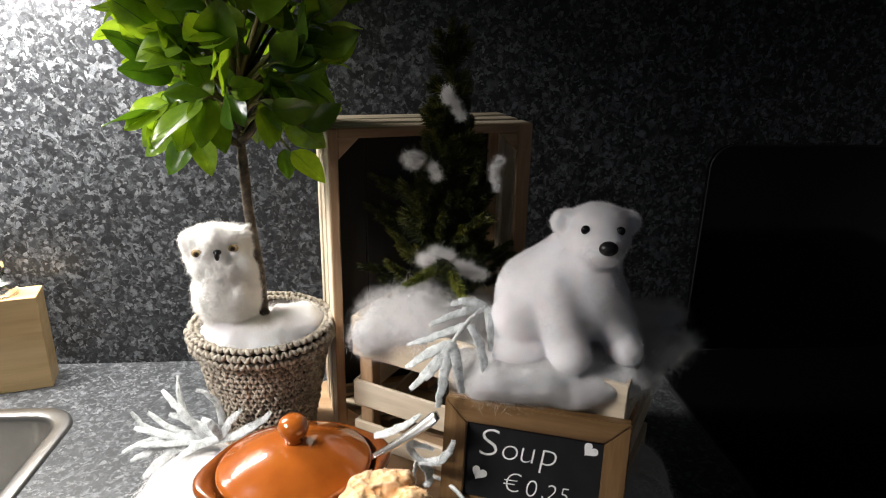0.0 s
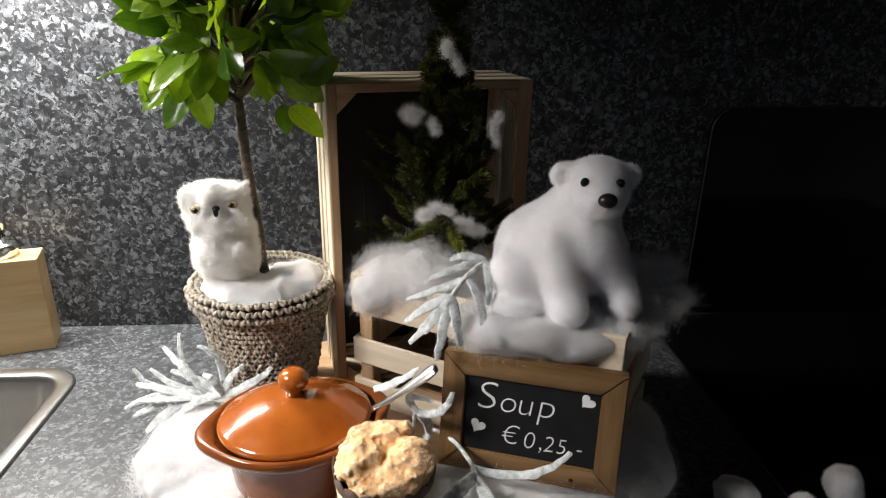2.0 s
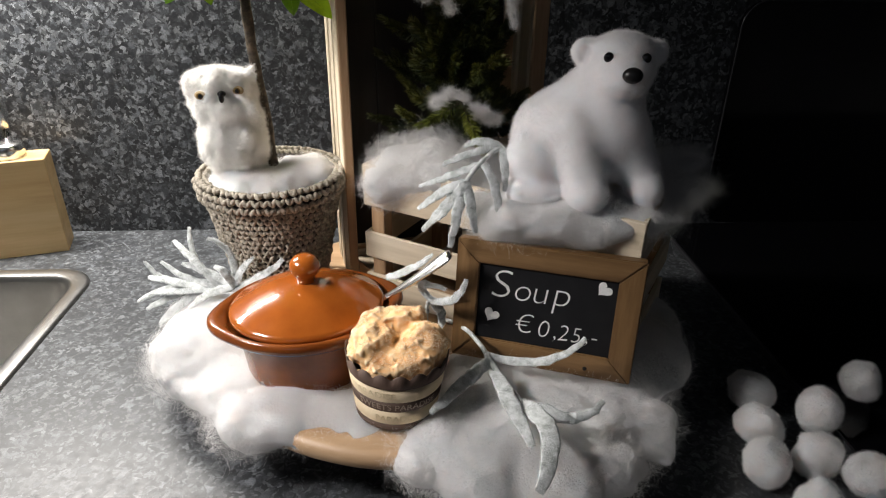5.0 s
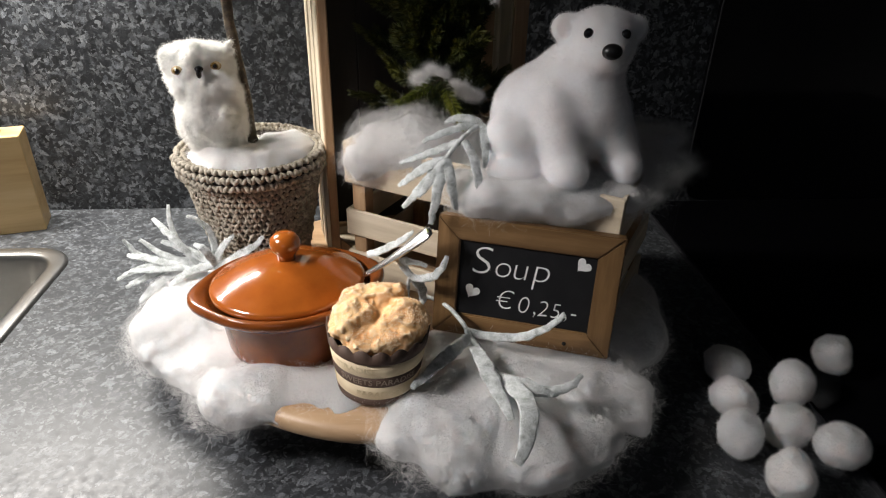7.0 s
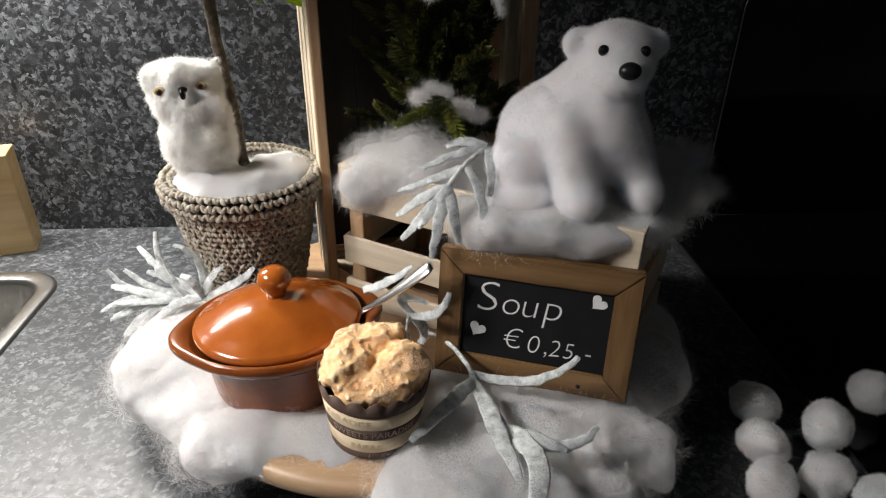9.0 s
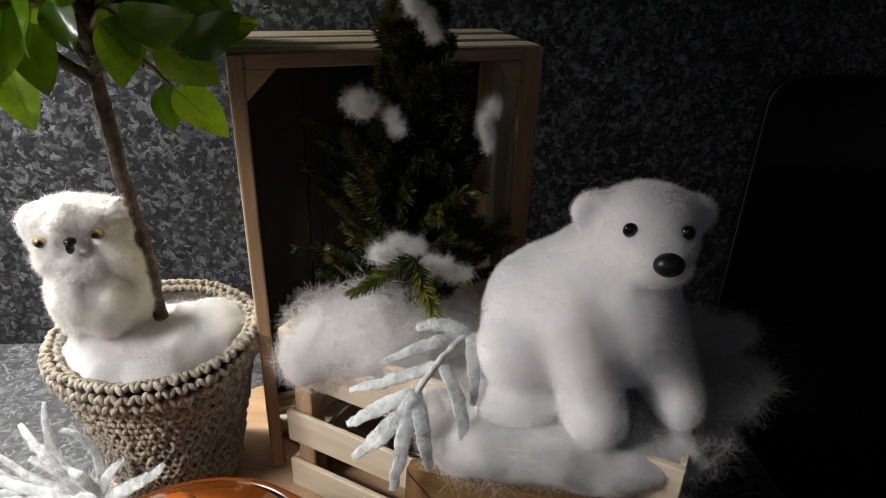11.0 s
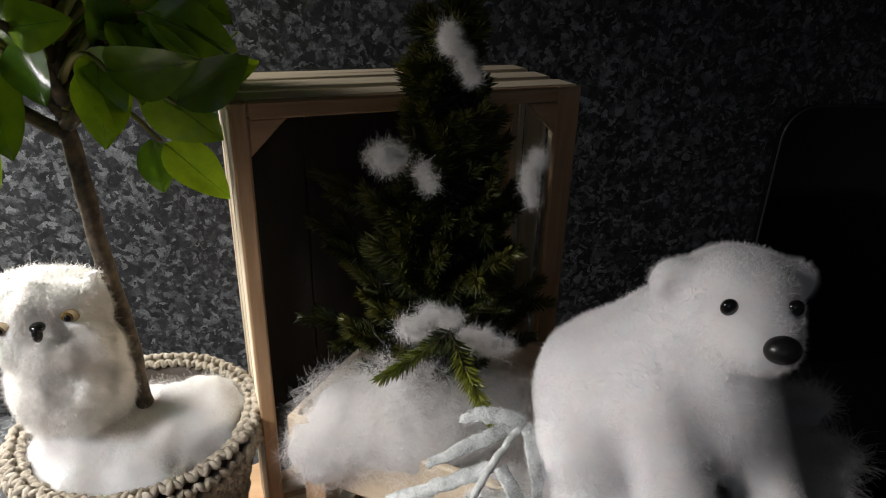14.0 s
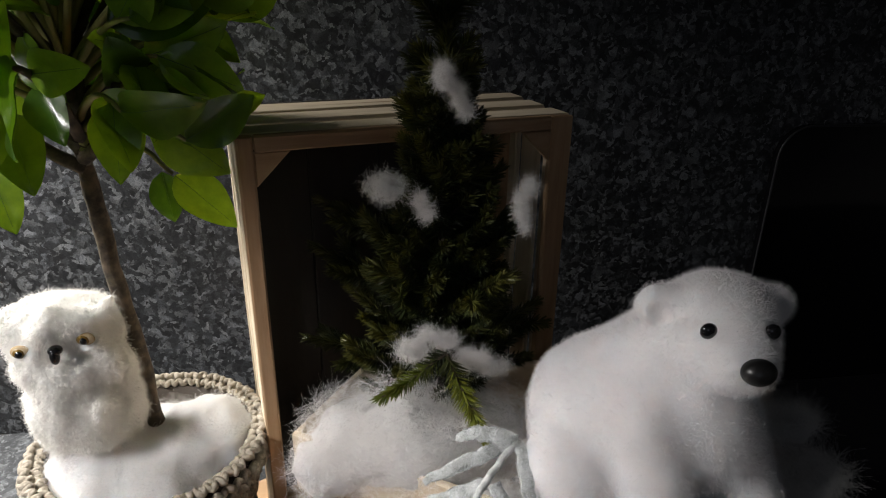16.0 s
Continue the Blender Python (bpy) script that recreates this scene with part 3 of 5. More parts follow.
W, D, H, T = 0.1943, 0.08, 0.304, 0.004
tall = thing("upright_crate", "small pale pine crate standing on its side, open to the front", "crate", pose(-0.1028, 0.5595, TRAY_TOP, 0, 0, 18.3), "crates")
for k in range(3):
    y0 = k * 0.0292
    y1 = y0 + 0.0216
    strip("slat", tall, 0, T, y0, y1, 0, H - T - 0.0004, k)
    strip("slat", tall, W - T, W, y0, y1, 0, H - T - 0.0004, k + 5)
    strip("slat", tall, 0, W, y0, y1, H - T, H, k + 10)
    strip("slat", tall, T + 0.0004, W - T - 0.0004, y0, y1, 0, T, k + 15)
FACE = 0.0085
for y0 in (-0.0052, D - 0.012):
    strip("batten", tall, 0.0002, FACE, y0, y0 + 0.005, 0.0, H - 0.0002, 20)
    strip("batten", tall, W - FACE - 0.006, W - 0.0002, y0, y0 + 0.005, 0.0, H - 0.0002, 21)
    strip("batten", tall, FACE + 0.0003, W - FACE - 0.0063, y0, y0 + 0.005, H - FACE, H - 0.0002, 22)
    strip("batten", tall, FACE + 0.0003, W - FACE - 0.0063, y0, y0 + 0.005, 0.0, FACE, 23)
for x, sx in ((FACE + 0.0003, 1), (W - FACE - 0.0063, -1)):
    gusset(tall, (x, H - FACE - 0.0003), sx, -1, 0.0185, -0.0048, -0.0006)
    gusset(tall, (x, FACE + 0.0003), sx, 1, 0.0185, -0.0048, -0.0006)
# Back boards coloured as dark as the crate's shaded inside
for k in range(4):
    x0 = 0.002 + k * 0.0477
    strip("back_board", tall, x0, x0 + 0.0472, D + 0.0006, D + 0.0056, 0, H, 30 + k).data.materials[0] = SHADE_WOOD

LW, LD, LH = 0.252, 0.135, 0.137
low = thing("lying_crate", "small pale pine crate lying open side up, filled with cotton wool", "crate", pose(-0.083, 0.538, TRAY_TOP, 0, 0, -27.5), "crates")
for k, (z0, z1) in enumerate(((0.002, 0.027), (0.045, 0.071), (0.098, LH))):
    strip("slat", low, 0, LW, 0, T, z0, z1, 40 + k)
    strip("slat", low, 0, LW, LD - T, LD, z0, z1, 45 + k)
    strip("slat", low, 0, T, T + 0.0004, LD - T - 0.0004, z0, z1, 50 + k)
    strip("slat", low, LW - T, LW, T + 0.0004, LD - T - 0.0004, z0, z1, 55 + k)
for x0 in (T + 0.0006, LW - T - 0.0146):
    for y0 in (T + 0.0006, LD - T - 0.0146):
        strip("batten", low, x0, x0 + 0.014, y0, y0 + 0.014, 0.0, LH - 0.004, 60)
for k in range(4):
    y0 = T + 0.0006 + 0.0152 + k * 0.0235
    strip("floor_board", low, T + 0.001, LW - T - 0.001, y0, y0 + 0.0215, 0.0005, 0.0055, 65 + k)

# ---- chalkboard ----
BW, BH = 0.143, 0.1
sign = thing("chalkboard_sign", "small chalkboard in a brown wooden frame leaning on a crate", "chalkboard", pose(0.0, 0.4285, 0.071, -9.4, 0, -14.3))
BAR = 0.0185


def mitred(length, width, thick):
    """A frame bar with mitred ends, along x, its outer edge at z = 0, its front at y = 0."""
    bm = bmesh.new()
    a = [bm.verts.new(p) for p in ((0, 0.0008, 0), (length, 0.0008, 0), (length - width, 0.0012, width), (width, 0.0012, width))]
    b = [bm.verts.new((v.co.x, thick, v.co.z)) for v in a]
    bm.faces.new(a), bm.faces.new(b[::-1])
    for i in range(4):
        bm.faces.new((a[i], b[i], b[(i + 1) % 4], a[(i + 1) % 4]))
    bmesh.ops.recalc_face_normals(bm, faces=bm.faces)
    bmesh.ops.bevel(bm, geom=bm.edges[:], offset=0.0009, segments=2, affect="EDGES")
    return bm


part("frame_bar", mitred(BW, BAR, 0.012), STAIN, sign, "", pose(0, 0, 0), False)
part("frame_bar", mitred(BW, BAR, 0.012), STAIN, sign, "", Matrix.Translation((BW, 0, BH)) @ pose(0, 0, 0, 0, 180, 0), False)
part("frame_bar", mitred(BH, BAR, 0.012), STAIN, sign, "", Matrix.Translation((0, 0, BH)) @ pose(0, 0, 0, 0, 90, 0), False)
part("frame_bar", mitred(BH, BAR, 0.012), STAIN, sign, "", Matrix.Translation((BW, 0, 0)) @ pose(0, 0, 0, 0, -90, 0), False)
part("slate", shifted(box(BW - 2 * BAR + 0.006, 0.004, BH - 2 * BAR + 0.006), BW / 2, 0.006, BAR - 0.003), CHALKBOARD, sign, "black slate face", None, False)
# Nail holes as raised near-black discs, their inner shade put into the colour
for x in (0.027, 0.108):
    hole = lathe([(0, 0.0006), (0.0014, 0.0006), (0.0017, 0)], 16)
    part("nail_hole", hole, HOLE_SHADE, sign, "", Matrix.Translation((x, 0.0008, 0.0075)) @ pose(0, 0, 0, 90, 0, 0))


def letters(text, size, heavy=0.0):
    """A flat mesh of letters in the built-in font, in x and y."""
    cu = bpy.data.curves.new("letters", "FONT")
    cu.body, cu.size, cu.offset, cu.extrude, cu.resolution_u = text, size, heavy, 0.0002, 4
    ob = bpy.data.objects.new("letters", cu)
    scene.collection.objects.link(ob)
    bpy.context.view_layer.update()
    me = bpy.data.meshes.new_from_object(ob.evaluated_get(bpy.context.evaluated_depsgraph_get()))
    bpy.data.objects.remove(ob)
    bpy.data.curves.remove(cu)
    return me


def chalk(text, x, z, size, lean=0, wide=1.0):
    me = letters(text, size, -size * 0.021)
    me.materials.clear()
    me.materials.append(CHALK)
    shear = Matrix(((wide, 0.16, 0, 0), (0, 1, 0, 0), (0, 0, 1, 0), (0, 0, 0, 1)))
    me.transform(shear)
    return part("chalk_letter", me, None, sign, "white chalk letter", Matrix.Translation((x, 0.0037, z)) @ pose(0, 0, 0, 90, 0, 0) @ pose(0, 0, 0, 0, 0, lean))


for text, x, z, size, wide in (("S", 0.0265, 0.0545, 0.034, 1.2), ("o", 0.0455, 0.054, 0.028, 1.0), ("u", 0.0595, 0.054, 0.0285, 1.05), ("p", 0.0755, 0.0545, 0.03, 1.05),
                               ("€", 0.0485, 0.0275, 0.0225, 1.1), ("0", 0.067, 0.0265, 0.021, 1.0), (",", 0.0795, 0.027, 0.021, 1.0), ("2", 0.0835, 0.0265, 0.0195, 0.95), ("5", 0.0935, 0.0265, 0.0185, 0.95),
                               (",", 0.104, 0.0275, 0.021, 1.0), ("-", 0.1085, 0.0275, 0.02, 1.0)):
    chalk(text, x, z, size, 2, wide)


def heart(size):
    bm = bmesh.new()
    pts = []
    for i in range(40):
        a = 2 * math.pi * i / 40
        x, y = 16 * math.sin(a) ** 3, 13 * math.cos(a) - 5 * math.cos(2 * a) - 2 * math.cos(3 * a) - math.cos(4 * a)
        pts.append((x / 32 * size, -0.0002, y / 32 * size))
    bm.faces.new([bm.verts.new(p) for p in pts])
    ext = bmesh.ops.extrude_face_region(bm, geom=bm.faces[:])
    bmesh.ops.translate(bm, vec=(0, 0.0004, 0), verts=[v for v in ext["geom"] if isinstance(v, bmesh.types.BMVert)])
    bmesh.ops.recalc_face_normals(bm, faces=bm.faces)
    return bm


part("chalk_heart", heart(0.0125), CHALK, sign, "white chalk heart", Matrix.Translation((0.0305, 0.0038, 0.039)) @ pose(0, 0, 0, 0, 24, 0), False)
part("chalk_heart", heart(0.012), CHALK, sign, "white chalk heart", Matrix.Translation((0.1145, 0.0038, 0.0735)) @ pose(0, 0, 0, 0, 40, 0), False)

# ---- casserole ----
pan = thing("casserole_dish", "small oval brown glazed earthenware casserole with its lid on", "casserole", pose(-0.1145, 0.431, 0.061, 0, 0, 20))
part("bowl", lathe([(0, -0.01), (0.66, -0.01), (0.7, -0.008), (0.75, 0.004), (0.79, 0.03), (0.8, 0.037), (0.84, 0.0405), (0.93, 0.0425), (0.985, 0.046), (1.0, 0.049), (0.99, 0.053), (0.95, 0.0545), (0.92, 0.0515), (0.9, 0.0485),
                    (0.78, 0.046), (0.74, 0.03), (0.7, 0.012), (0, 0.008)], 96, 0.0695, 0.0595, None, lambda u, k: 0.12 * abs(math.cos(u)) ** 14 * (k in (7, 8, 9, 10, 11))), GLAZE_DARK, pan)
lid = part("lid", lathe([(0, 0.05), (0.87, 0.05), (0.895, 0.052), (0.9, 0.054), (0.885, 0.0565), (0.85, 0.0575), (0.76, 0.0615), (0.6, 0.067), (0.42, 0.0715), (0.22, 0.0745), (0, 0.0752)], 96, 0.068, 0.0595), GLAZE_LID, pan, "orange-brown glazed lid")
part("knob", lathe([(0, 0.0735), (0.0075, 0.0735), (0.0068, 0.077), (0.0085, 0.08), (0.0115, 0.084), (0.0122, 0.088), (0.011, 0.0925), (0.0075, 0.0958), (0.003, 0.097), (0, 0.0971)], 40), GLAZE_LID, lid)

# ---- spoon in the casserole ----
spoon = thing("spoon", "polished steel spoon standing out of the casserole", "spoon")
part("handle", sweep(bezier((-0.054, 0.432, 0.121), (-0.03, 0.424, 0.1405), (-0.0015, 0.424, 0.1665), 16), lambda t: 0.003 + 0.0034 * t ** 1.3 * (1 - 0.75 * max(0, t - 0.92) / 0.08), lambda t: 0.0012, (0, -0.4, 1), 10), CHROME, spoon)

# ---- muffin in its paper cup ----
muffin = thing("muffin", "golden crusty muffin in a striped paper baking cup", "muffin", pose(-0.04, 0.377, 0.062, 0, 2, 8))
CUP = 0.05


def cup_r(z):
    return 0.0305 + 0.007 * z / CUP


def band(z0, z1, grow, scallop=0.0):
    """A ring of paper between two heights."""
    wave = (lambda u, k: scallop * abs(math.sin(9 * u)) if k in (1, 2) else 0) if scallop else None
    return lathe([(cup_r(z0) + grow, z0), (cup_r(z1) + grow, z1), (cup_r(z1) + grow - 0.0006, z1), (cup_r(z0) + grow - 0.0006, z0), (cup_r(z0) + grow, z0)], 108, 1, 1, wave)


cup = part("paper_cup", lathe([(0, 0), (0.0303, 0), (cup_r(0.046) - 0.0008, 0.046), (cup_r(0.046) - 0.0014, 0.046), (0.029, 0.001), (0, 0.001)], 72), PAPER_BROWN, muffin, "brown and cream striped paper cup")
part("band", band(0.041, 0.0495, 0.0004, 0.0042), PAPER_BROWN, cup, "scalloped brown rim")
for z0, z1, m in ((0.0285, 0.041, PAPER_CREAM), (0.019, 0.0285, PAPER_BROWN), (0.0065, 0.019, PAPER_CREAM), (0.0, 0.0065, PAPER_BROWN)):
    part("band", band(z0, z1, 0), m, cup)


def wrapped(text, z, size, mid, mat):
    me = letters(text, size)
    co = np.empty(len(me.vertices) * 3, np.float32)
    me.vertices.foreach_get("co", co)
    co = co.reshape(-1, 3)
    mx = (co[:, 0].max() + co[:, 0].min()) / 2
    a = -math.pi / 2 + radians(mid) + (co[:, 0] - mx) / 0.0345
    r = cup_r(z + co[:, 1]) + 0.00012 + 0.3 * co[:, 2]
    me.vertices.foreach_set("co", np.stack([r * np.cos(a), r * np.sin(a), z + co[:, 1]], 1).ravel().astype(np.float32))
    me.materials.clear()
    me.materials.append(mat)
    return part("print", me, None, cup, "printed word on the paper cup")


wrapped("PARADISE", 0.032, 0.0078, -32, PAPER_TAN)
wrapped("SWEETS PARADISE", 0.021, 0.0074, -2, PAPER_FAINT)
wrapped("PARADISE", 0.0095, 0.0078, -2, PAPER_TAN)


def crust(P):
    lobes = [ball(P, (0, 0, 0.05), (0.035, 0.035, 0.013)), ball(P, (-0.018, -0.006, 0.0565), (0.0165, 0.017, 0.0145)), ball(P, (0.019, -0.004, 0.0575), (0.0155, 0.018, 0.014)), ball(P, (0.003, 0.018, 0.06), (0.02, 0.0145, 0.014)),
             ball(P, (0.004, -0.022, 0.0515), (0.018, 0.0125, 0.0115)), ball(P, (-0.016, 0.014, 0.0585), (0.014, 0.014, 0.013))]
    return melt(lobes, 0.0035) + 0.0022 * lumps(P, 0.011, 3) + 0.0015 * lumps(P, 0.005, 4) + 0.0007 * lumps(P, 0.0024, 5) + 3 * np.maximum(0, 0.046 - P[:, 2]) + 2 * np.maximum(0, np.hypot(P[:, 0], P[:, 1]) - 0.0362) * (P[:, 2] < 0.0545)


v, q = skin(crust, (-0.045, -0.045, 0.035), (0.045, 0.045, 0.085), 0.0009)
part("crust", mesh_of("crust", v, [q], [CRUST]), None, muffin, "golden crumbly crust")


def crumbs(verts, quads, count, seed):
    """Small pale crumbs strewn over the raised parts of the crust."""
    rng = np.random.default_rng(seed)
    mid = verts[quads].mean(1)
    w = np.clip(0.2 + lumps(mid, 0.012, 33), 0, None) ** 1.5 * (mid[:, 2] > 0.052)
    at = mid[rng.choice(len(mid), count, p=w / w.sum())] + rng.normal(size=(count, 3)) * 0.00045
    unit = np.array([(1, 0, 0), (-1, 0, 0), (0, 1, 0), (0, -1, 0), (0, 0, 1), (0, 0, -1)], float)
    tris = np.array([(0, 2, 4), (2, 1, 4), (1, 3, 4), (3, 0, 4), (2, 0, 5), (1, 2, 5), (3, 1, 5), (0, 3, 5)])
    size = rng.uniform(0.00015, 0.00055, count) * rng.uniform(0.7, 1.3, count)
    V = at[:, None] + unit[None] * size[:, None, None] * rng.uniform(0.6, 1.3, (count, 6, 1))
    return mesh_of("crumbs", V.reshape(-1, 3), [(6 * np.arange(count)[:, None, None] + tris[None]).reshape(-1, 3)], [CRUMB], None, False)


part("crumb", crumbs(v, q, 5000, 9), None, muffin, "loose pale crumbs", kind="stuff")

# ---- crocheted basket ----
POT = (-0.17, 0.556)
pot = thing("crocheted_basket", "taupe crocheted yarn basket holding a potted tree", "basket", pose(*POT, 0.06))


def pot_r(z):
    return 0.0415 + 0.0235 * (z / 0.12)


part("lining", lathe([(0, 0), (pot_r(0) - 0.003, 0), (pot_r(0.12) - 0.004, 0.117), (pot_r(0.12) - 0.009, 0.117), (pot_r(0.09) - 0.009, 0.09), (0, 0.085)], 64), LINING, pot, "inner pot lining coloured dark as shade between the stitches")


def stitch_rows(rows, per_row, fat, seed, rim=False):
    """Crochet stitches: two leaning strands each, in rings."""
    rng = np.random.default_rng(seed)
    bm = bmesh.new()
    bmesh.ops.create_uvsphere(bm, u_segments=7, v_segments=5, radius=1)
    unit = np.array([x.co for x in bm.verts])
    f3 = np.array([[x.index for x in f.verts] for f in bm.faces if len(f.verts) == 3])
    f4 = np.array([[x.index for x in f.verts] for f in bm.faces if len(f.verts) == 4])
    bm.free()
    V, Q, T3, base = [], [], [], 0
    for k, (r, z, lean) in enumerate(rows):
        for i in range(per_row):
            a = 2 * math.pi * (i + 0.5 * (k % 2)) / per_row + rng.normal() * 0.008
            for side in (-1, 1):
                step = 2 * math.pi * r / per_row
                size = np.array([step * 0.31, fat * 0.62, fat * 0.92]) * rng.uniform(0.9, 1.12)
                tilt = side * 0.62 + rng.normal() * 0.1
                p = unit * size
                p = np.stack([p[:, 0] * math.cos(tilt) + p[:, 2] * math.sin(tilt), p[:, 1], -p[:, 0] * math.sin(tilt) + p[:, 2] * math.cos(tilt)], 1)
                if rim:
                    p = np.stack([p[:, 0], p[:, 1] * math.cos(lean) - p[:, 2] * math.sin(lean), p[:, 1] * math.sin(lean) + p[:, 2] * math.cos(lean)], 1)
                p[:, 0] += side * step * 0.23
                rr = r + p[:, 1] + rng.normal() * 0.0006
                ang = a + p[:, 0] / r
                V.append(np.stack([rr * np.cos(ang), rr * np.sin(ang), z + p[:, 2]], 1))
                Q.append(f4 + base), T3.append(f3 + base)
                base += len(unit)
    return mesh_of("stitches", np.concatenate(V), [np.concatenate(Q), np.concatenate(T3)], [YARN])


rows = [(pot_r(z) - 0.0005, z, 0) for z in [0.003 + 0.0053 * k for k in range(20)]]
part("stitches", stitch_rows(rows, 60, 0.0034, 11), None, pot, "rows of knotted taupe yarn", kind="stuff")
rim_rows = [(0.066, 0.1065, 0.0), (0.0675, 0.1145, 0.3), (0.0645, 0.1205, 1.2), (0.0595, 0.1185, 2.0)]
part("rim", stitch_rows(rim_rows, 60, 0.0042, 12, True), None, pot, "thick rolled yarn rim", kind="stuff")

# ---- ficus tree ----
tree = thing("ficus_tree", "artificial ficus standard tree with glossy green leaves in a basket", "potted tree", pose(*POT, 0.145))


def here(x, y, z):
    return Vector((x - POT[0], y - POT[1], z - 0.145))


def wobble(path, amount, seed):
    rnd = random.Random(seed)
    return [p + Vector([rnd.uniform(-amount, amount) for _ in range(3)]) * (0 < i < len(path) - 1) for i, p in enumerate(path)]


trunk_pts = [here(-0.1685, 0.568, 0.146), here(-0.1725, 0.5695, 0.2), here(-0.1775, 0.57, 0.26), here(-0.1795, 0.565, 0.315), here(-0.177, 0.559, 0.35), here(-0.172, 0.555, 0.39), here(-0.17, 0.553, 0.44)]
dense = []
for a, b in zip(trunk_pts, trunk_pts[1:]):
    dense += [a.lerp(b, t / 4) for t in range(4)]
dense.append(trunk_pts[-1])
part("trunk", sweep(wobble(dense, 0.0009, 4), lambda t: 0.0056 - 0.0022 * t + 0.0007 * math.sin(41 * t) * math.sin(17 * t), lambda t: 0.0056 - 0.0022 * t + 0.0006 * math.sin(33 * t), (0, 1, 0.01), 12), BARK, tree)


def leaf_mesh(length, width, curl, fold, seed):
    """An oval leaf along y from its stalk, with a midrib fold and a curl."""
    nu, nv = 10, 6
    V, Q = [], []
    rnd = random.Random(seed)
    twist = rnd.uniform(-0.25, 0.25)
    for i in range(nu + 1):
        t = i / nu
        w = width * 0.5 * (math.sin(math.pi * min(1, t ** 0.85 * 1.0)) ** 0.75) * (1 - 0.15 * t) if 0 < t < 1 else 0.0004
        for j in range(nv + 1):
            s = 2 * j / nv - 1
            x = s * w
            z = fold * abs(s) * w - curl * length * t * t + 0.0008 * math.sin(9 * t + 3 * s) + twist * x * t
            V.append((x, length * t, z))
    for i in range(nu):
        for j in range(nv):
            a = i * (nv + 1) + j
            Q.append((a, a + 1, a + nv + 2, a + nv + 1))
    base = len(V)
    for i in range(nu):
        t = i / nu
        z = -curl * length * t * t + 0.0008 * math.sin(9 * t)
        V += [(-0.0005 + 0.0003 * t, length * t, z - 0.0003), (0.0005 - 0.0003 * t, length * t, z - 0.0003), (0, length * t, z + 0.0003)]
    R = []
    for i in range(nu - 1):
        a = base + 3 * i
        for k in range(3):
            R.append((a + k, a + (k + 1) % 3, a + 3 + (k + 1) % 3, a + 3 + k))
    return mesh_of("leaf", V, [np.array(Q), np.array(R)], [LEAF, VEIN], [0, 1])


LEAVES = [leaf_mesh(0.05, 0.033, 0.1, 0.25, 1), leaf_mesh(0.044, 0.028, 0.18, 0.3, 2), leaf_mesh(0.054, 0.032, 0.05, 0.2, 3), leaf_mesh(0.04, 0.026, 0.22, 0.28, 4), leaf_mesh(0.05, 0.035, -0.04, 0.15, 5)]
rnd = random.Random(21)
CROWN = here(-0.175, 0.545, 0.439)
placed = 0
golden = math.pi * (3 - math.sqrt(5))
TWIGS, LOW_TWIGS = 50, 12
for k in range(TWIGS + LOW_TWIGS):
    zz = 1 - 1.6 * (k + 0.5) / TWIGS if k < TWIGS else -0.68
    a = golden * k + rnd.uniform(-0.2, 0.2) if k < TWIGS else -0.7 + 4.6 * (k - TWIGS) / LOW_TWIGS
    flat = math.sqrt(1 - zz * zz)
    out = Vector((flat * math.cos(a), flat * math.sin(a), zz))
    reach = rnd.uniform(0.55, 0.98)
    tip = CROWN + Vector((out.x * 0.09 * reach, out.y * 0.078 * reach, out.z * 0.112 * reach))
    root = here(-0.175, 0.556, 0.345 + 0.055 * (zz * 0.5 + 0.5) + rnd.uniform(0, 0.02))
    mid = root.lerp(tip, 0.5) + Vector((0, 0, 0.012 - 0.012 * zz))
    path = bezier(root, mid, tip, 7)
    thick = 0.0022 if k % 4 else 0.0034
    part("branch", sweep(path, lambda t: thick * (1 - 0.6 * t), lambda t: thick * (1 - 0.6 * t), (0.1, 0.9, 0.3), 6), BARK if k % 4 == 0 else TWIG, tree)
    for j in range(4):
        t = 0.5 + 0.5 * (j + 0.5) / 4
        p = path[min(7, int(round(t * 7)))]
        d = (tip - root).normalized() * (0.35 + 0.65 * (j == 3)) + Vector([rnd.gauss(0, 0.6) for _ in range(3)]) + Vector((out.x, out.y, out.z * 0.25 - 0.15)) * 0.8
        d.normalize()
        up = (out * 0.9 + Vector((0, 0, 0.6)) + Vector([rnd.gauss(0, 0.45) for _ in range(3)]))
        x = d.cross(up).normalized()
        z = x.cross(d).normalized()
        m = Matrix((x, d, z)).transposed().to_4x4()
        m.translation = p
        ob = part("leaf", LEAVES[rnd.randrange(5)], None, tree, "", m @ Matrix.Scale(rnd.uniform(0.68, 1.05), 4))
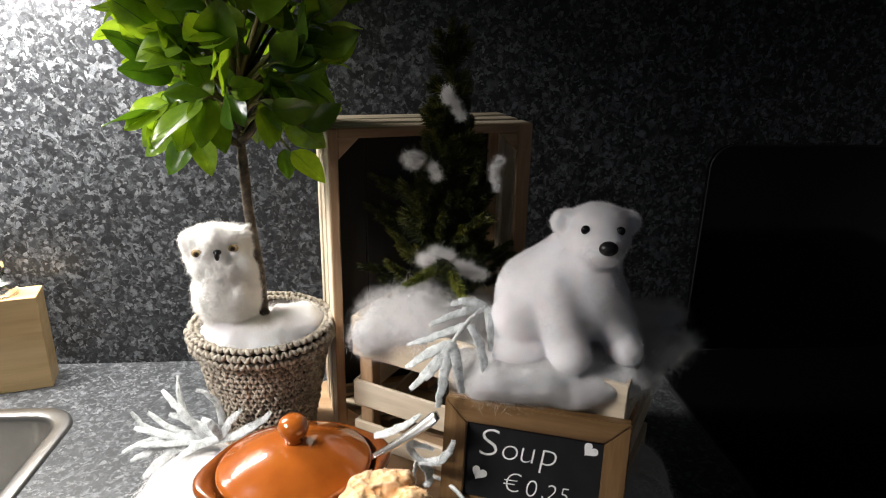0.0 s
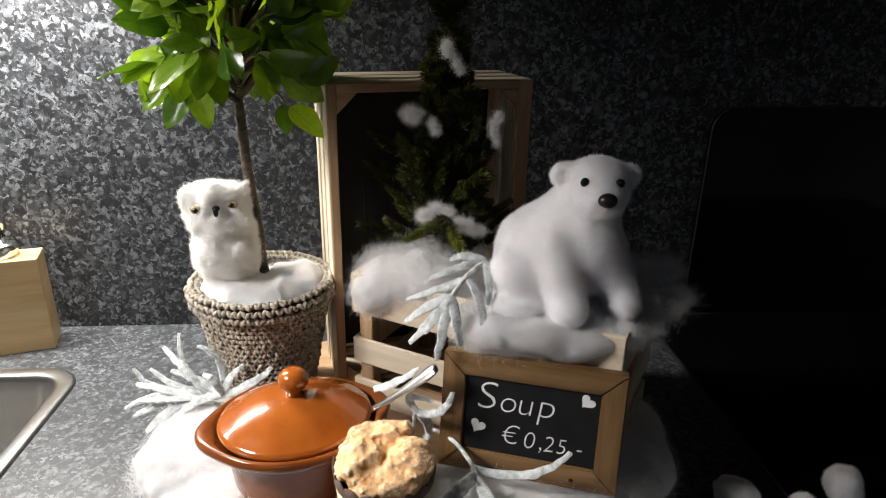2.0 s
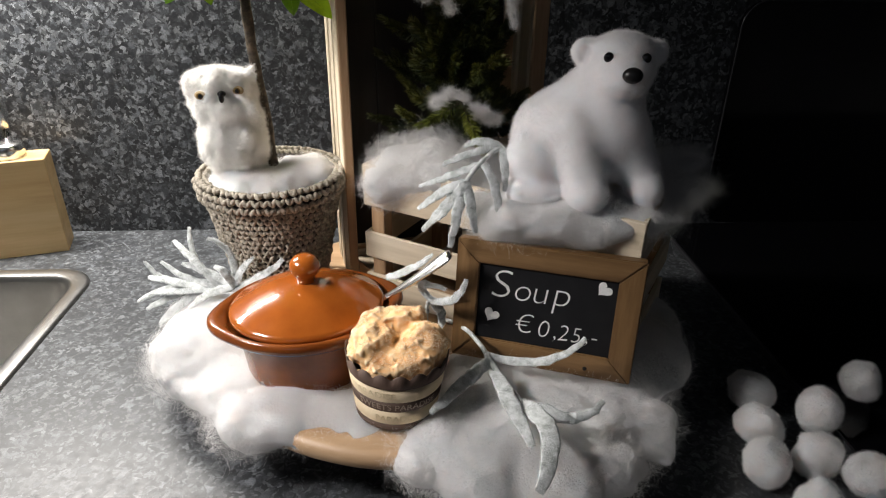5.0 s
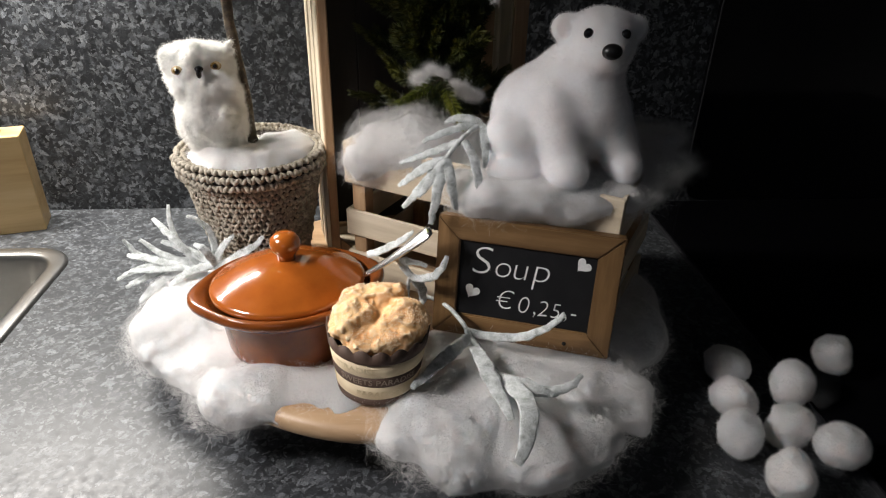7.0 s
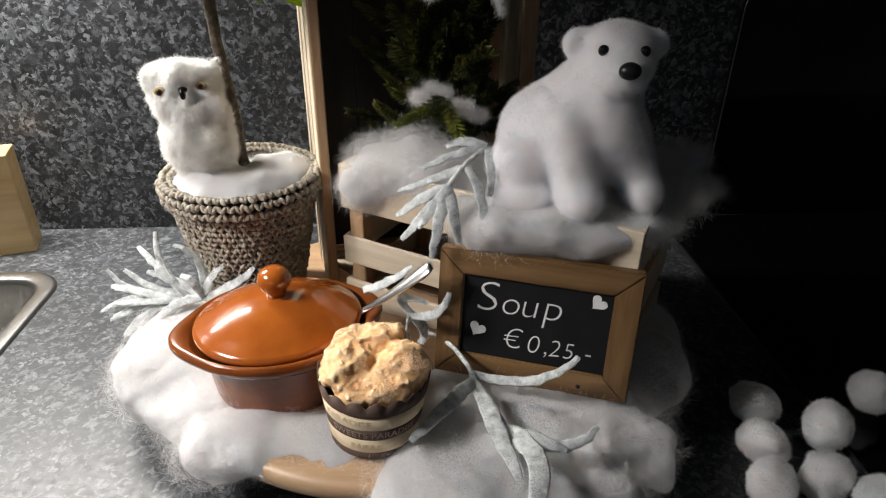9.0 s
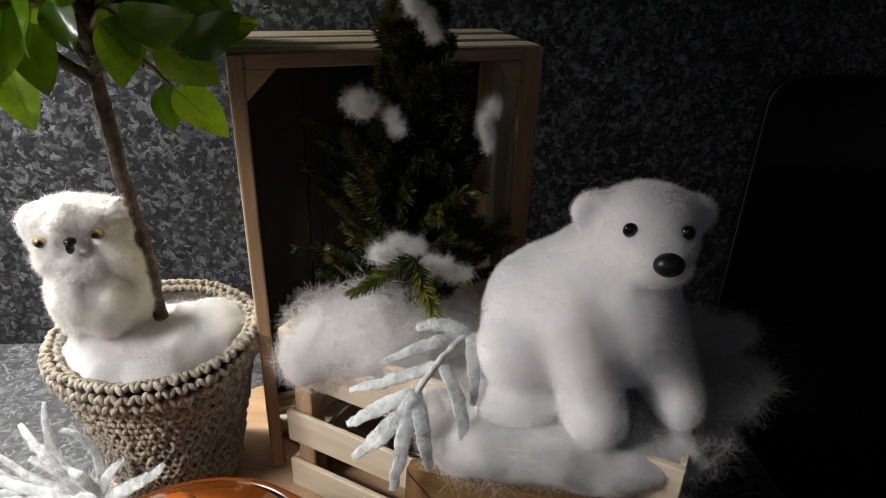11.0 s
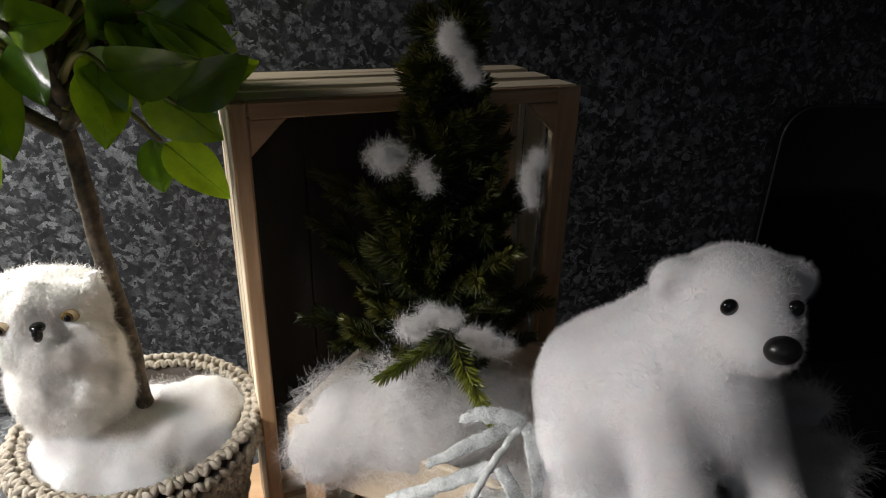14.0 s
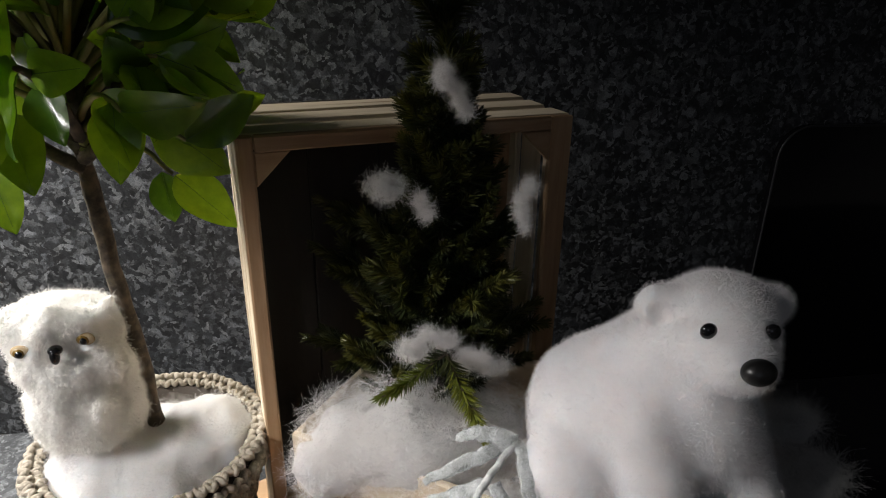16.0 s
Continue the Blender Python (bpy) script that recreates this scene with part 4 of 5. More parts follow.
for p, d, s in (((-0.212, 0.522, 0.364), (-0.75, -0.2, -0.4), 0.85), ((-0.2, 0.515, 0.36), (-0.55, -0.3, -0.65), 0.85), ((-0.196, 0.515, 0.361), (0.25, -0.3, -0.7), 0.75), ((-0.196, 0.51, 0.388), (-0.05, -0.6, -0.6), 0.95), ((-0.22, 0.52, 0.385), (-0.8, -0.2, -0.35), 0.95), ((-0.228, 0.53, 0.392), (-0.35, -0.2, -0.9), 0.8), ((-0.185, 0.52, 0.38), (0.3, -0.5, -0.6), 0.85),
                ((-0.133, 0.556, 0.342), (0.6, -0.15, -0.45), 0.88), ((-0.139, 0.556, 0.344), (0.1, -0.1, -0.9), 0.62)):
    d = Vector(d).normalized()
    x = d.cross(Vector((0.1, -0.7, 0.7))).normalized()
    m = Matrix((x, d, x.cross(d).normalized())).transposed().to_4x4()
    m.translation = here(*p)
    part("leaf", LEAVES[1], None, tree, "", m @ Matrix.Scale(s, 4))
for a, b, c, r in (((-0.176, 0.556, 0.346), (-0.195, 0.55, 0.358), (-0.212, 0.53, 0.392), 0.0038), ((-0.176, 0.556, 0.35), (-0.16, 0.55, 0.36), (-0.145, 0.535, 0.39), 0.0036), ((-0.176, 0.556, 0.352), (-0.165, 0.568, 0.365), (-0.145, 0.58, 0.395), 0.0034),
                   ((-0.176, 0.556, 0.355), (-0.19, 0.565, 0.365), (-0.205, 0.58, 0.4), 0.0034), ((-0.162, 0.55, 0.362), (-0.15, 0.552, 0.366), (-0.134, 0.556, 0.343), 0.002), ((-0.197, 0.545, 0.363), (-0.206, 0.53, 0.366), (-0.2, 0.515, 0.36), 0.002)):
    part("branch", sweep(wobble(bezier(here(*a), here(*b), here(*c), 8), 0.0006, 7), lambda t: r * (1 - 0.5 * t), lambda t: r * (1 - 0.5 * t), (0, 1, 0.2), 8), BARK if r > 0.003 else TWIG, tree)


# ---- small fir ----
def fir_branch(length, seed, lush=1.0, tips=None, shoots=2):
    """A twig along y with needles all round and two side shoots; its outer end takes the material tips."""
    rng = np.random.default_rng(seed)
    axes = [(np.zeros(3), np.array((0.0, 1.0, 0.0)), length)]
    for k in range(shoots):
        side = 1 if k % 2 else -1
        axes.append((np.array((0.0, length * (0.38 + 0.16 * k), 0.0)), np.array((side * 0.62, 0.75, rng.uniform(-0.1, 0.25))), length * rng.uniform(0.42, 0.55)))
    V, Q, T3, MQ, MT, base_n = [], [], [], [], [], 0
    for origin, way, reach in axes:
        way = way / np.linalg.norm(way)
        n = int(reach * 10500 * lush)
        t = rng.random(n) ** 0.85
        base = origin + way * (t * reach)[:, None]
        base[:, 2] += 0.14 * reach * t ** 2
        ring = rng.normal(size=(n, 3))
        ring -= (ring @ way)[:, None] * way
        ring /= np.linalg.norm(ring, axis=1)[:, None]
        d = ring + way * (0.55 + 1.3 * t ** 4 + 0.25 * rng.random(n))[:, None]
        d /= np.linalg.norm(d, axis=1)[:, None]
        L = (0.0098 * (1 - 0.25 * t) * rng.uniform(0.7, 1.15, n))[:, None]
        s = np.cross(d, rng.normal(size=(n, 3)))
        s = s / np.linalg.norm(s, axis=1)[:, None] * 0.0004
        V.append(np.stack([base - s, base + s, base + d * L * 0.65 + s, base + d * L * 0.65 - s, base + d * L], 1).reshape(-1, 3))
        k5 = base_n + 5 * np.arange(n)[:, None]
        Q.append(k5 + np.array([0, 1, 2, 3])), T3.append(k5 + np.array([3, 2, 4]))
        outer_slot = np.where(t + rng.normal(size=n) * 0.08 > (0.25 if tips else 0.72), 2, 0)
        MQ.append(outer_slot), MT.append(outer_slot)
        base_n += 5 * n
        stem = []
        for i in range(7):
            u = i / 6
            mid = origin + way * reach * u + np.array((0, 0, 0.14 * reach * u * u))
            r = 0.0011 * (1 - 0.5 * u)
            stem += [mid + np.array((r, 0, 0)), mid + np.array((0, 0, r)), mid - np.array((r, 0, 0)), mid - np.array((0, 0, r))]
        V.append(np.array(stem))
        Q.append(np.array([(base_n + 4 * i + c, base_n + 4 * i + (c + 1) % 4, base_n + 4 * i + 4 + (c + 1) % 4, base_n + 4 * i + 4 + c) for i in range(6) for c in range(4)]))
        MQ.append(np.ones(24, int))
        base_n += 28
    return mesh_of("fir_branch", np.concatenate(V), [np.concatenate(Q), np.concatenate(T3)], [NEEDLE, BARK, tips or NEEDLE_TIP], [np.concatenate(MQ), np.concatenate(MT)], False)


FIRS = [(l, [fir_branch(l, 7 * i + j) for j in range(3)]) for i, l in enumerate((0.022, 0.036, 0.052, 0.075))]
FOOT = Vector((0.004, 0.583, 0.075))
fir = thing("small_fir_tree", "small dark green artificial fir tree with cotton snow in a crate", "fir tree", Matrix.Translation(FOOT))
part("trunk", sweep([Vector((0, 0, 0.36 * i / 8)) for i in range(9)], lambda t: 0.005 - 0.004 * t, lambda t: 0.005 - 0.004 * t, (0, 1, 0), 8), BARK, fir)
rnd = random.Random(5)


# Front sprigs, coloured as if light fell on them
LIT_BRANCHES = [(0.045, [fir_branch(0.045, 91 + j, 1.0, NEEDLE_LIT, 0) for j in range(3)])]


def put_branch(p, d, length, pool=None):
    l, kinds = min(pool or FIRS, key=lambda e: abs(e[0] - length))
    d = Vector(d).normalized()
    x = d.cross(Vector((0, 0, 1)))
    x = x.normalized() if x.length > 0.05 else Vector((1, 0, 0))
    m = Matrix((x, d, x.cross(d).normalized())).transposed().to_4x4()
    m.translation = Vector(p)
    part("branch", kinds[rnd.randrange(3)], None, fir, "", m @ Matrix.Scale(length / l, 4))


LAYERS = 13
for k in range(LAYERS):
    t = k / (LAYERS - 1)
    z = 0.115 + 0.185 * t
    reach = 0.064 - 0.036 * t ** 1.3
    n = 6 if t < 0.75 else 5
    for i in range(n):
        a = 2 * math.pi * (i + 0.5 * (k % 2)) / n + rnd.uniform(-0.3, 0.3)
        rise = 0.5 + 0.7 * t + rnd.uniform(-0.25, 0.3)
        back = 0.62 if math.sin(a) > 0.3 else 1.0
        put_branch((0, 0, z), (math.cos(a), math.sin(a), rise), reach * back * rnd.uniform(0.8, 1.15))
for z, l in ((0.296, 0.04), (0.318, 0.042), (0.338, 0.036)):
    put_branch((0, 0, z), (0.03, 0.02, 1), l)
for p, d, l in (((0.004, 0.524, 0.256), (-0.03, -0.014, -0.02), 0.04), ((0.004, 0.522, 0.256), (0.014, -0.024, -0.03), 0.045), ((0.0, 0.6, 0.25), (-0.09, 0.02, 0.02), 0.08), ((0.0, 0.6, 0.21), (-0.09, 0.0, 0.0), 0.08),
                ((0.0, 0.6, 0.285), (-0.08, 0.02, 0.015), 0.075), ((0.02, 0.575, 0.232), (0.05, 0.02, 0.012), 0.05)):
    put_branch(Vector(p) - FOOT, d, l, LIT_BRANCHES if p[1] < 0.53 else None)


def front(f, x, z, y0, y1):
    """The y of the surface f = 0 that faces the viewer at x, z."""
    y = np.linspace(y0, y1, 800)
    inside = f(np.stack([0 * y + x, y, 0 * y + z], 1)) < 0
    return float(y[int(np.argmax(inside))])


# ---- plush polar bear: one mesh ----
def bear_shape(P):
    body = melt([ball(P, (0.094, 0.493, 0.227), (0.042, 0.036, 0.035)), limb(P, (0.085, 0.497, 0.235), (0.114, 0.487, 0.276), 0.036, 0.0255), ball(P, (0.08, 0.505, 0.233), (0.033, 0.033, 0.034)), limb(P, (0.084, 0.508, 0.237), (0.109, 0.501, 0.271), 0.0305, 0.0225), ball(P, (0.1175, 0.479, 0.248), (0.0265, 0.029, 0.037)),
                 ball(P, (0.119, 0.4775, 0.2975), (0.026, 0.025, 0.0228))], 0.011)
    legs = melt([body, limb(P, (0.09, 0.468, 0.25), (0.0985, 0.453, 0.211), 0.0185, 0.0155), limb(P, (0.131, 0.474, 0.243), (0.1445, 0.465, 0.211), 0.0175, 0.0145)], 0.0085)
    feet = melt([legs, ball(P, (0.0625, 0.477, 0.2195), (0.0238, 0.0235, 0.0275)), ball(P, (0.0625, 0.46, 0.2015), (0.0225, 0.0155, 0.0125)), ball(P, (0.1, 0.4465, 0.2065), (0.0155, 0.0175, 0.014)),
                 ball(P, (0.146, 0.459, 0.207), (0.0135, 0.0165, 0.0132)), ball(P, (0.151, 0.494, 0.216), (0.0125, 0.017, 0.0145))], 0.005)
    d = melt([feet, ball(P, (0.1195, 0.458, 0.2912), (0.0165, 0.0172, 0.0132)), ball(P, (0.0925, 0.481, 0.3048), (0.0096, 0.0066, 0.0098)), ball(P, (0.1435, 0.479, 0.3062), (0.0096, 0.0066, 0.0098))], 0.006)
    ears = np.minimum(ball(P, (0.0918, 0.4735, 0.3048), (0.0058, 0.0036, 0.006)), ball(P, (0.1442, 0.4715, 0.3062), (0.0058, 0.0036, 0.006)))
    return np.maximum(d, -ears) + 0.0007 * lumps(P, 0.012, 8)


EYES = [(x, front(bear_shape, x, 0.3055, 0.42, 0.5) - 0.0004, 0.3055) for x in (0.1055, 0.1312)]
bear = furry("plush_polar_bear", bear_shape, (0.015, 0.42, 0.18), (0.175, 0.55, 0.345), 0.0019, [PLUSH, JET, NOSE, PLUSH_HAIR],
             [dict(count=120000, length=0.003, width=0.00012, loose=0.9, seed=31, keep=lambda P: np.min([np.linalg.norm(P - np.array(e), axis=1) for e in EYES], axis=0) > 0.0045)],
             [(EYES[0], (0.0035, 0.0024, 0.0036), 1), (EYES[1], (0.0035, 0.0024, 0.0036), 1), ((0.1194, 0.4405, 0.2968), (0.007, 0.0054, 0.0055), 2)],
             label="white plush polar bear toy sitting on cotton wool", category="soft toy")


# ---- fluffy owl: one mesh ----
def owl_shape(P):
    d = melt([ball(P, (-0.2065, 0.5585, 0.2515), (0.0295, 0.0245, 0.021)), ball(P, (-0.2015, 0.557, 0.211), (0.0305, 0.0275, 0.042)), ball(P, (-0.2, 0.546, 0.2365), (0.0265, 0.0175, 0.0125)),
              limb(P, (-0.229, 0.5475, 0.2625), (-0.204, 0.541, 0.263), 0.0065, 0.0075), limb(P, (-0.204, 0.541, 0.263), (-0.1765, 0.553, 0.267), 0.0075, 0.0055), ball(P, (-0.198, 0.536, 0.212), (0.02, 0.014, 0.022))], 0.007)
    return d + 0.003 * lumps(P, 0.012, 14) + 0.0018 * lumps(P, 0.006, 15)


OWL_EYES = [(x, front(owl_shape, x, z, 0.51, 0.58) - 0.0012, z) for x, z in ((-0.2163, 0.2542), (-0.1865, 0.2575))]


def bare_face(P):
    """True where no long hair grows: round the eyes and the beak."""
    eye = np.minimum(np.linalg.norm(P - np.array(OWL_EYES[0]), axis=1), np.linalg.norm(P - np.array(OWL_EYES[1]), axis=1))
    return (eye > 0.006) & (np.linalg.norm(P - np.array((-0.1975, 0.531, 0.255)), axis=1) > 0.006)


owl = furry("fluffy_toy_owl", owl_shape, (-0.255, 0.51, 0.15), (-0.15, 0.605, 0.3), 0.002, [OWL_FUR, AMBER, JET, TAN_FUR, OWL_HAIR],
            [dict(count=36000, length=0.0055, width=0.00022, loose=0.9, seed=41, comb=(0.25, -0.1, -0.7), curl=1.2, keep=bare_face),
             dict(count=34000, length=0.0036, width=0.0002, loose=1.4, seed=42, curl=1.0, keep=bare_face)],
            [((-0.2163, OWL_EYES[0][1] + 0.0016, 0.2542), (0.0052, 0.0024, 0.0038), 3), ((-0.1865, OWL_EYES[1][1] + 0.0016, 0.2575), (0.0052, 0.0024, 0.0038), 3),
             (OWL_EYES[0], (0.003, 0.0022, 0.0027), 1), (OWL_EYES[1], (0.003, 0.0022, 0.0027), 1), ((OWL_EYES[0][0] + 0.0005, OWL_EYES[0][1] - 0.0012, 0.2542), (0.002, 0.0013, 0.0021), 2),
             ((OWL_EYES[1][0] + 0.0003, OWL_EYES[1][1] - 0.0012, 0.2575), (0.002, 0.0013, 0.0021), 2), ((-0.1972, 0.5305, 0.2565), (0.0036, 0.0036, 0.0026), 2), ((-0.1972, 0.529, 0.2535), (0.0022, 0.003, 0.0044), 2)],
            label="cream-white fluffy toy owl sitting in a crocheted basket", category="soft toy")


# ---- cotton wool ----
def wool(blobs, seed, fibres, length, lump=0.004, h=0.003, label="white cotton wool spread as snow", soft=0.016, width=0.0001, shrink=0.003, spread=1.03, bristle=1.0, inner=0.8):
    blobs = [(np.array(c), np.array(r)) for c, r in blobs]
    lo = np.min([c - r for c, r in blobs], axis=0) - 0.02
    hi = np.max([c + r for c, r in blobs], axis=0) + 0.02

    def f(P):
        d = melt([ball(P, c, r) for c, r in blobs], soft)
        return d + lump * lumps(P, 0.03, seed) + lump * 0.5 * lumps(P, 0.013, seed + 1) + shrink + lump * 0.25 * lumps(P, 0.0065, seed + 2)

    return furry("cotton_wool", f, lo, hi, h, [COTTON, COTTON_HAIR],
                 [dict(dense=1.9e6, length=length * 0.27 * bristle, width=width, loose=1.6 / bristle, seed=seed + 1, curl=1.8), dict(dense=1.1e6, length=length * 0.25 * bristle, width=width, loose=2.5, seed=seed + 2, curl=1.5)],
                 loose_fibres=strands(blobs, int(fibres * 0.65), length * 1.05, width * 1.5, seed, 3, 1.3, spread, inner), label=label, category="cotton wool")


wool([((-0.215, 0.452, 0.045), (0.05, 0.05, 0.032)), ((-0.175, 0.41, 0.048), (0.04, 0.042, 0.02)), ((-0.225, 0.5, 0.05), (0.04, 0.04, 0.03))], 51, 40000, 0.01, spread=1.08)
wool([((-0.15, 0.366, 0.05), (0.034, 0.034, 0.018)), ((-0.105, 0.372, 0.05), (0.045, 0.032, 0.017)), ((-0.06, 0.368, 0.05), (0.05, 0.032, 0.014)), ((-0.12, 0.44, 0.05), (0.07, 0.05, 0.008))], 54, 30000, 0.01, 0.0035, spread=1.08)
wool([((0.015, 0.335, 0.05), (0.05, 0.045, 0.026)), ((-0.015, 0.335, 0.05), (0.03, 0.025, 0.016)), ((0.07, 0.345, 0.05), (0.07, 0.06, 0.028)), ((0.05, 0.4, 0.052), (0.08, 0.05, 0.022)), ((0.125, 0.39, 0.045), (0.05, 0.06, 0.026)), ((0.0, 0.4, 0.052), (0.06, 0.04, 0.012))], 57, 70000, 0.011, spread=1.1)
wool([((0.172, 0.46, 0.05), (0.038, 0.05, 0.034)), ((0.18, 0.51, 0.05), (0.034, 0.04, 0.03))], 60, 12000, 0.012)
wool([((-0.046, 0.54, 0.19), (0.03, 0.026, 0.028)), ((-0.02, 0.535, 0.2), (0.026, 0.026, 0.028)), ((-0.005, 0.525, 0.195), (0.03, 0.028, 0.026)), ((-0.03, 0.522, 0.192), (0.036, 0.016, 0.02)), ((0.02, 0.55, 0.185), (0.04, 0.04, 0.024)), ((-0.058, 0.53, 0.178), (0.024, 0.018, 0.018)), ((0.0, 0.57, 0.165), (0.05, 0.04, 0.03))], 63, 90000, 0.011, 0.006, shrink=0.007, spread=1.2, bristle=0.9,
     label="white cotton wool spilling out of a crate")
wool([((0.085, 0.475, 0.182), (0.065, 0.04, 0.014)), ((0.04, 0.475, 0.178), (0.03, 0.026, 0.02)), ((0.062, 0.449, 0.18), (0.042, 0.016, 0.018)), ((0.1, 0.455, 0.186), (0.045, 0.02, 0.011)), ((0.13, 0.47, 0.184), (0.045, 0.04, 0.014))], 66, 70000, 0.012, 0.003, shrink=0.005, spread=1.2, bristle=1.2, soft=0.022,
     label="white cotton wool under the plush bear")
wool([((0.17, 0.487, 0.193), (0.03, 0.026, 0.011)), ((0.198, 0.497, 0.196), (0.018, 0.014, 0.006)), ((0.175, 0.525, 0.205), (0.026, 0.022, 0.011)), ((0.2, 0.52, 0.212), (0.012, 0.01, 0.006))], 69, 50000, 0.013, 0.005, shrink=0.0065, spread=1.15, bristle=0.6, inner=0.3, label="thin wisps of white cotton wool beside the bear")
wool([((-0.168, 0.556, 0.167), (0.054, 0.054, 0.016)), ((-0.138, 0.572, 0.174), (0.024, 0.028, 0.016)), ((-0.2, 0.54, 0.17), (0.03, 0.026, 0.015)), ((-0.155, 0.53, 0.168), (0.03, 0.025, 0.013))], 72, 26000, 0.007, 0.0045, label="white cotton wool filling the basket")
for i, (c, r, e) in enumerate((((0.002, 0.555, 0.394), (0.0055, 0.0035, 0.0055), (0.01, 0.0, -0.02)), ((-0.03, 0.55, 0.343), (0.009, 0.0045, 0.0085), (0.024, 0.002, -0.018)), ((0.043, 0.552, 0.336), (0.0035, 0.0026, 0.0045), (0.006, 0.002, -0.02)),
                               ((-0.014, 0.533, 0.255), (0.011, 0.006, 0.0095), (0.02, 0.0, 0.002)), ((0.018, 0.533, 0.246), (0.008, 0.005, 0.008), (0.018, 0.004, -0.01)))):
    c, r, e = np.array(c), np.array(r), np.array(e)
    rng = np.random.default_rng(300 + i)
    bits = [(c + e * u + rng.normal(size=3) * 0.0022, r * rng.uniform(0.6, 1.0, 3) * (1 - 0.35 * u)) for u in (0.0, 0.25, 0.5, 0.75, 1.0)]
    wool(bits, 80 + 3 * i, 8000, 0.0062, 0.0045, 0.0013, "small tuft of cotton wool on a fir tree", 0.004, shrink=0.0048, spread=1.1, bristle=0.6, inner=0.25)


# ---- cotton balls ----
def snowball(seed):
    f = lambda P: ball(P, (0, 0, 0), (0.019, 0.019, 0.017)) + 0.0035 * lumps(P, 0.018, seed) + 0.0012 * lumps(P, 0.007, seed + 1)
    v, q = skin(f, (-0.026,) * 3, (0.026,) * 3, 0.0016)
    hv, hq, ht = fur(v, q, 6000, 0.003, 0.00018, 0.8, seed)
    return mesh_of("cotton_ball", np.concatenate([v, hv]), [q, hq + len(v), ht + len(v)], [COTTON, COTTON_HAIR], [0, 1, 1])


SNOWBALLS = [snowball(s) for s in (91, 94, 97)]
for i, (x, y) in enumerate(((0.268, 0.456), (0.257, 0.412), (0.246, 0.371), (0.311, 0.424), (0.368, 0.466), (0.289, 0.378), (0.316, 0.352), (0.267, 0.328))):
    ob = new("cotton_ball", SNOWBALLS[i % 3])
    ob.matrix_world = pose(x, y, 0.0195 + (0.006 if x > 0.3 else 0), 37 * i, 61 * i, 90 * i) @ Matrix.Diagonal((1, 0.95, 0.97, 1))
    tagged(ob, "white cotton ball lying by the hob", "cotton ball", "cotton balls")


# ---- frosted sprigs ----
def sprig(label, stems, leaves):
    """stems: start, bend, end, radius; leaves: start, bend, end, half width."""
    ob = thing("frosted_sprig", label, "sprig")
    for a, b, c, r in stems:
        part("stem", sweep(wobble(bezier(a, b, c, 10), 0.0005, 3), lambda t: r, lambda t: r, (0.2, 0.3, 1), 8), FLOCK, ob)
    for i, (a, b, c, w) in enumerate(leaves):
        path = wobble(bezier(a, b, c, 14), 0.0006, i)
        bm = sweep(path, lambda t: 1.02 * w * (0.35 + 0.65 * math.sin(math.pi * min(1, 0.12 + t * 0.83)) ** 0.7) * (1 - 0.25 * t), lambda t: 0.0009 - 0.0004 * t, (0.15, -0.55, 0.8), 10)
        bm.verts.index_update()
        co = np.array([v.co for v in bm.verts])
        quads = np.array([[v.index for v in f.verts] for f in bm.faces if len(f.verts) == 4])
        bm.free()
        co = co + 0.0005 * np.stack([lumps(co, 0.004, 5), lumps(co, 0.004, 6), lumps(co, 0.004, 7)], 1)
        v, q, t3 = fur(co, quads, 2400, 0.0018, 0.00018, 1.0, 200 + i, (0, 0, 0), 0.6)
        part("leaf", mesh_of("leaf", np.concatenate([co, v]), [quads, q + len(co), t3 + len(co)], [FLOCK, FROST], [0, 1, 1]), None, ob)
    return ob


root = (0.036, 0.483, 0.231)
knee = (0.009, 0.455, 0.212)
sprig("frosted grey-green artificial sprig hanging over a crate", [(root, (0.022, 0.468, 0.228), knee, 0.0018)],
      [(root, (0.02, 0.484, 0.238), (0.007, 0.49, 0.229), 0.0045), (root, (0.012, 0.472, 0.232), (-0.009, 0.47, 0.219), 0.004), ((0.02, 0.466, 0.222), (0.0, 0.462, 0.216), (-0.027, 0.468, 0.202), 0.0038),
       (knee, (-0.01, 0.45, 0.206), (-0.028, 0.459, 0.187), 0.0046), (knee, (-0.006, 0.444, 0.197), (-0.024, 0.449, 0.173), 0.0046), (knee, (0.002, 0.437, 0.195), (-0.002, 0.433, 0.167), 0.0046),
       (knee, (0.013, 0.438, 0.198), (0.017, 0.436, 0.178), 0.0045), ((0.023, 0.464, 0.223), (0.034, 0.446, 0.212), (0.035, 0.441, 0.186), 0.0042), (root, (0.04, 0.46, 0.226), (0.038, 0.455, 0.205), 0.0038), (knee, (0.003, 0.444, 0.207), (-0.012, 0.445, 0.184), 0.004)])
root = (-0.2, 0.502, 0.085)
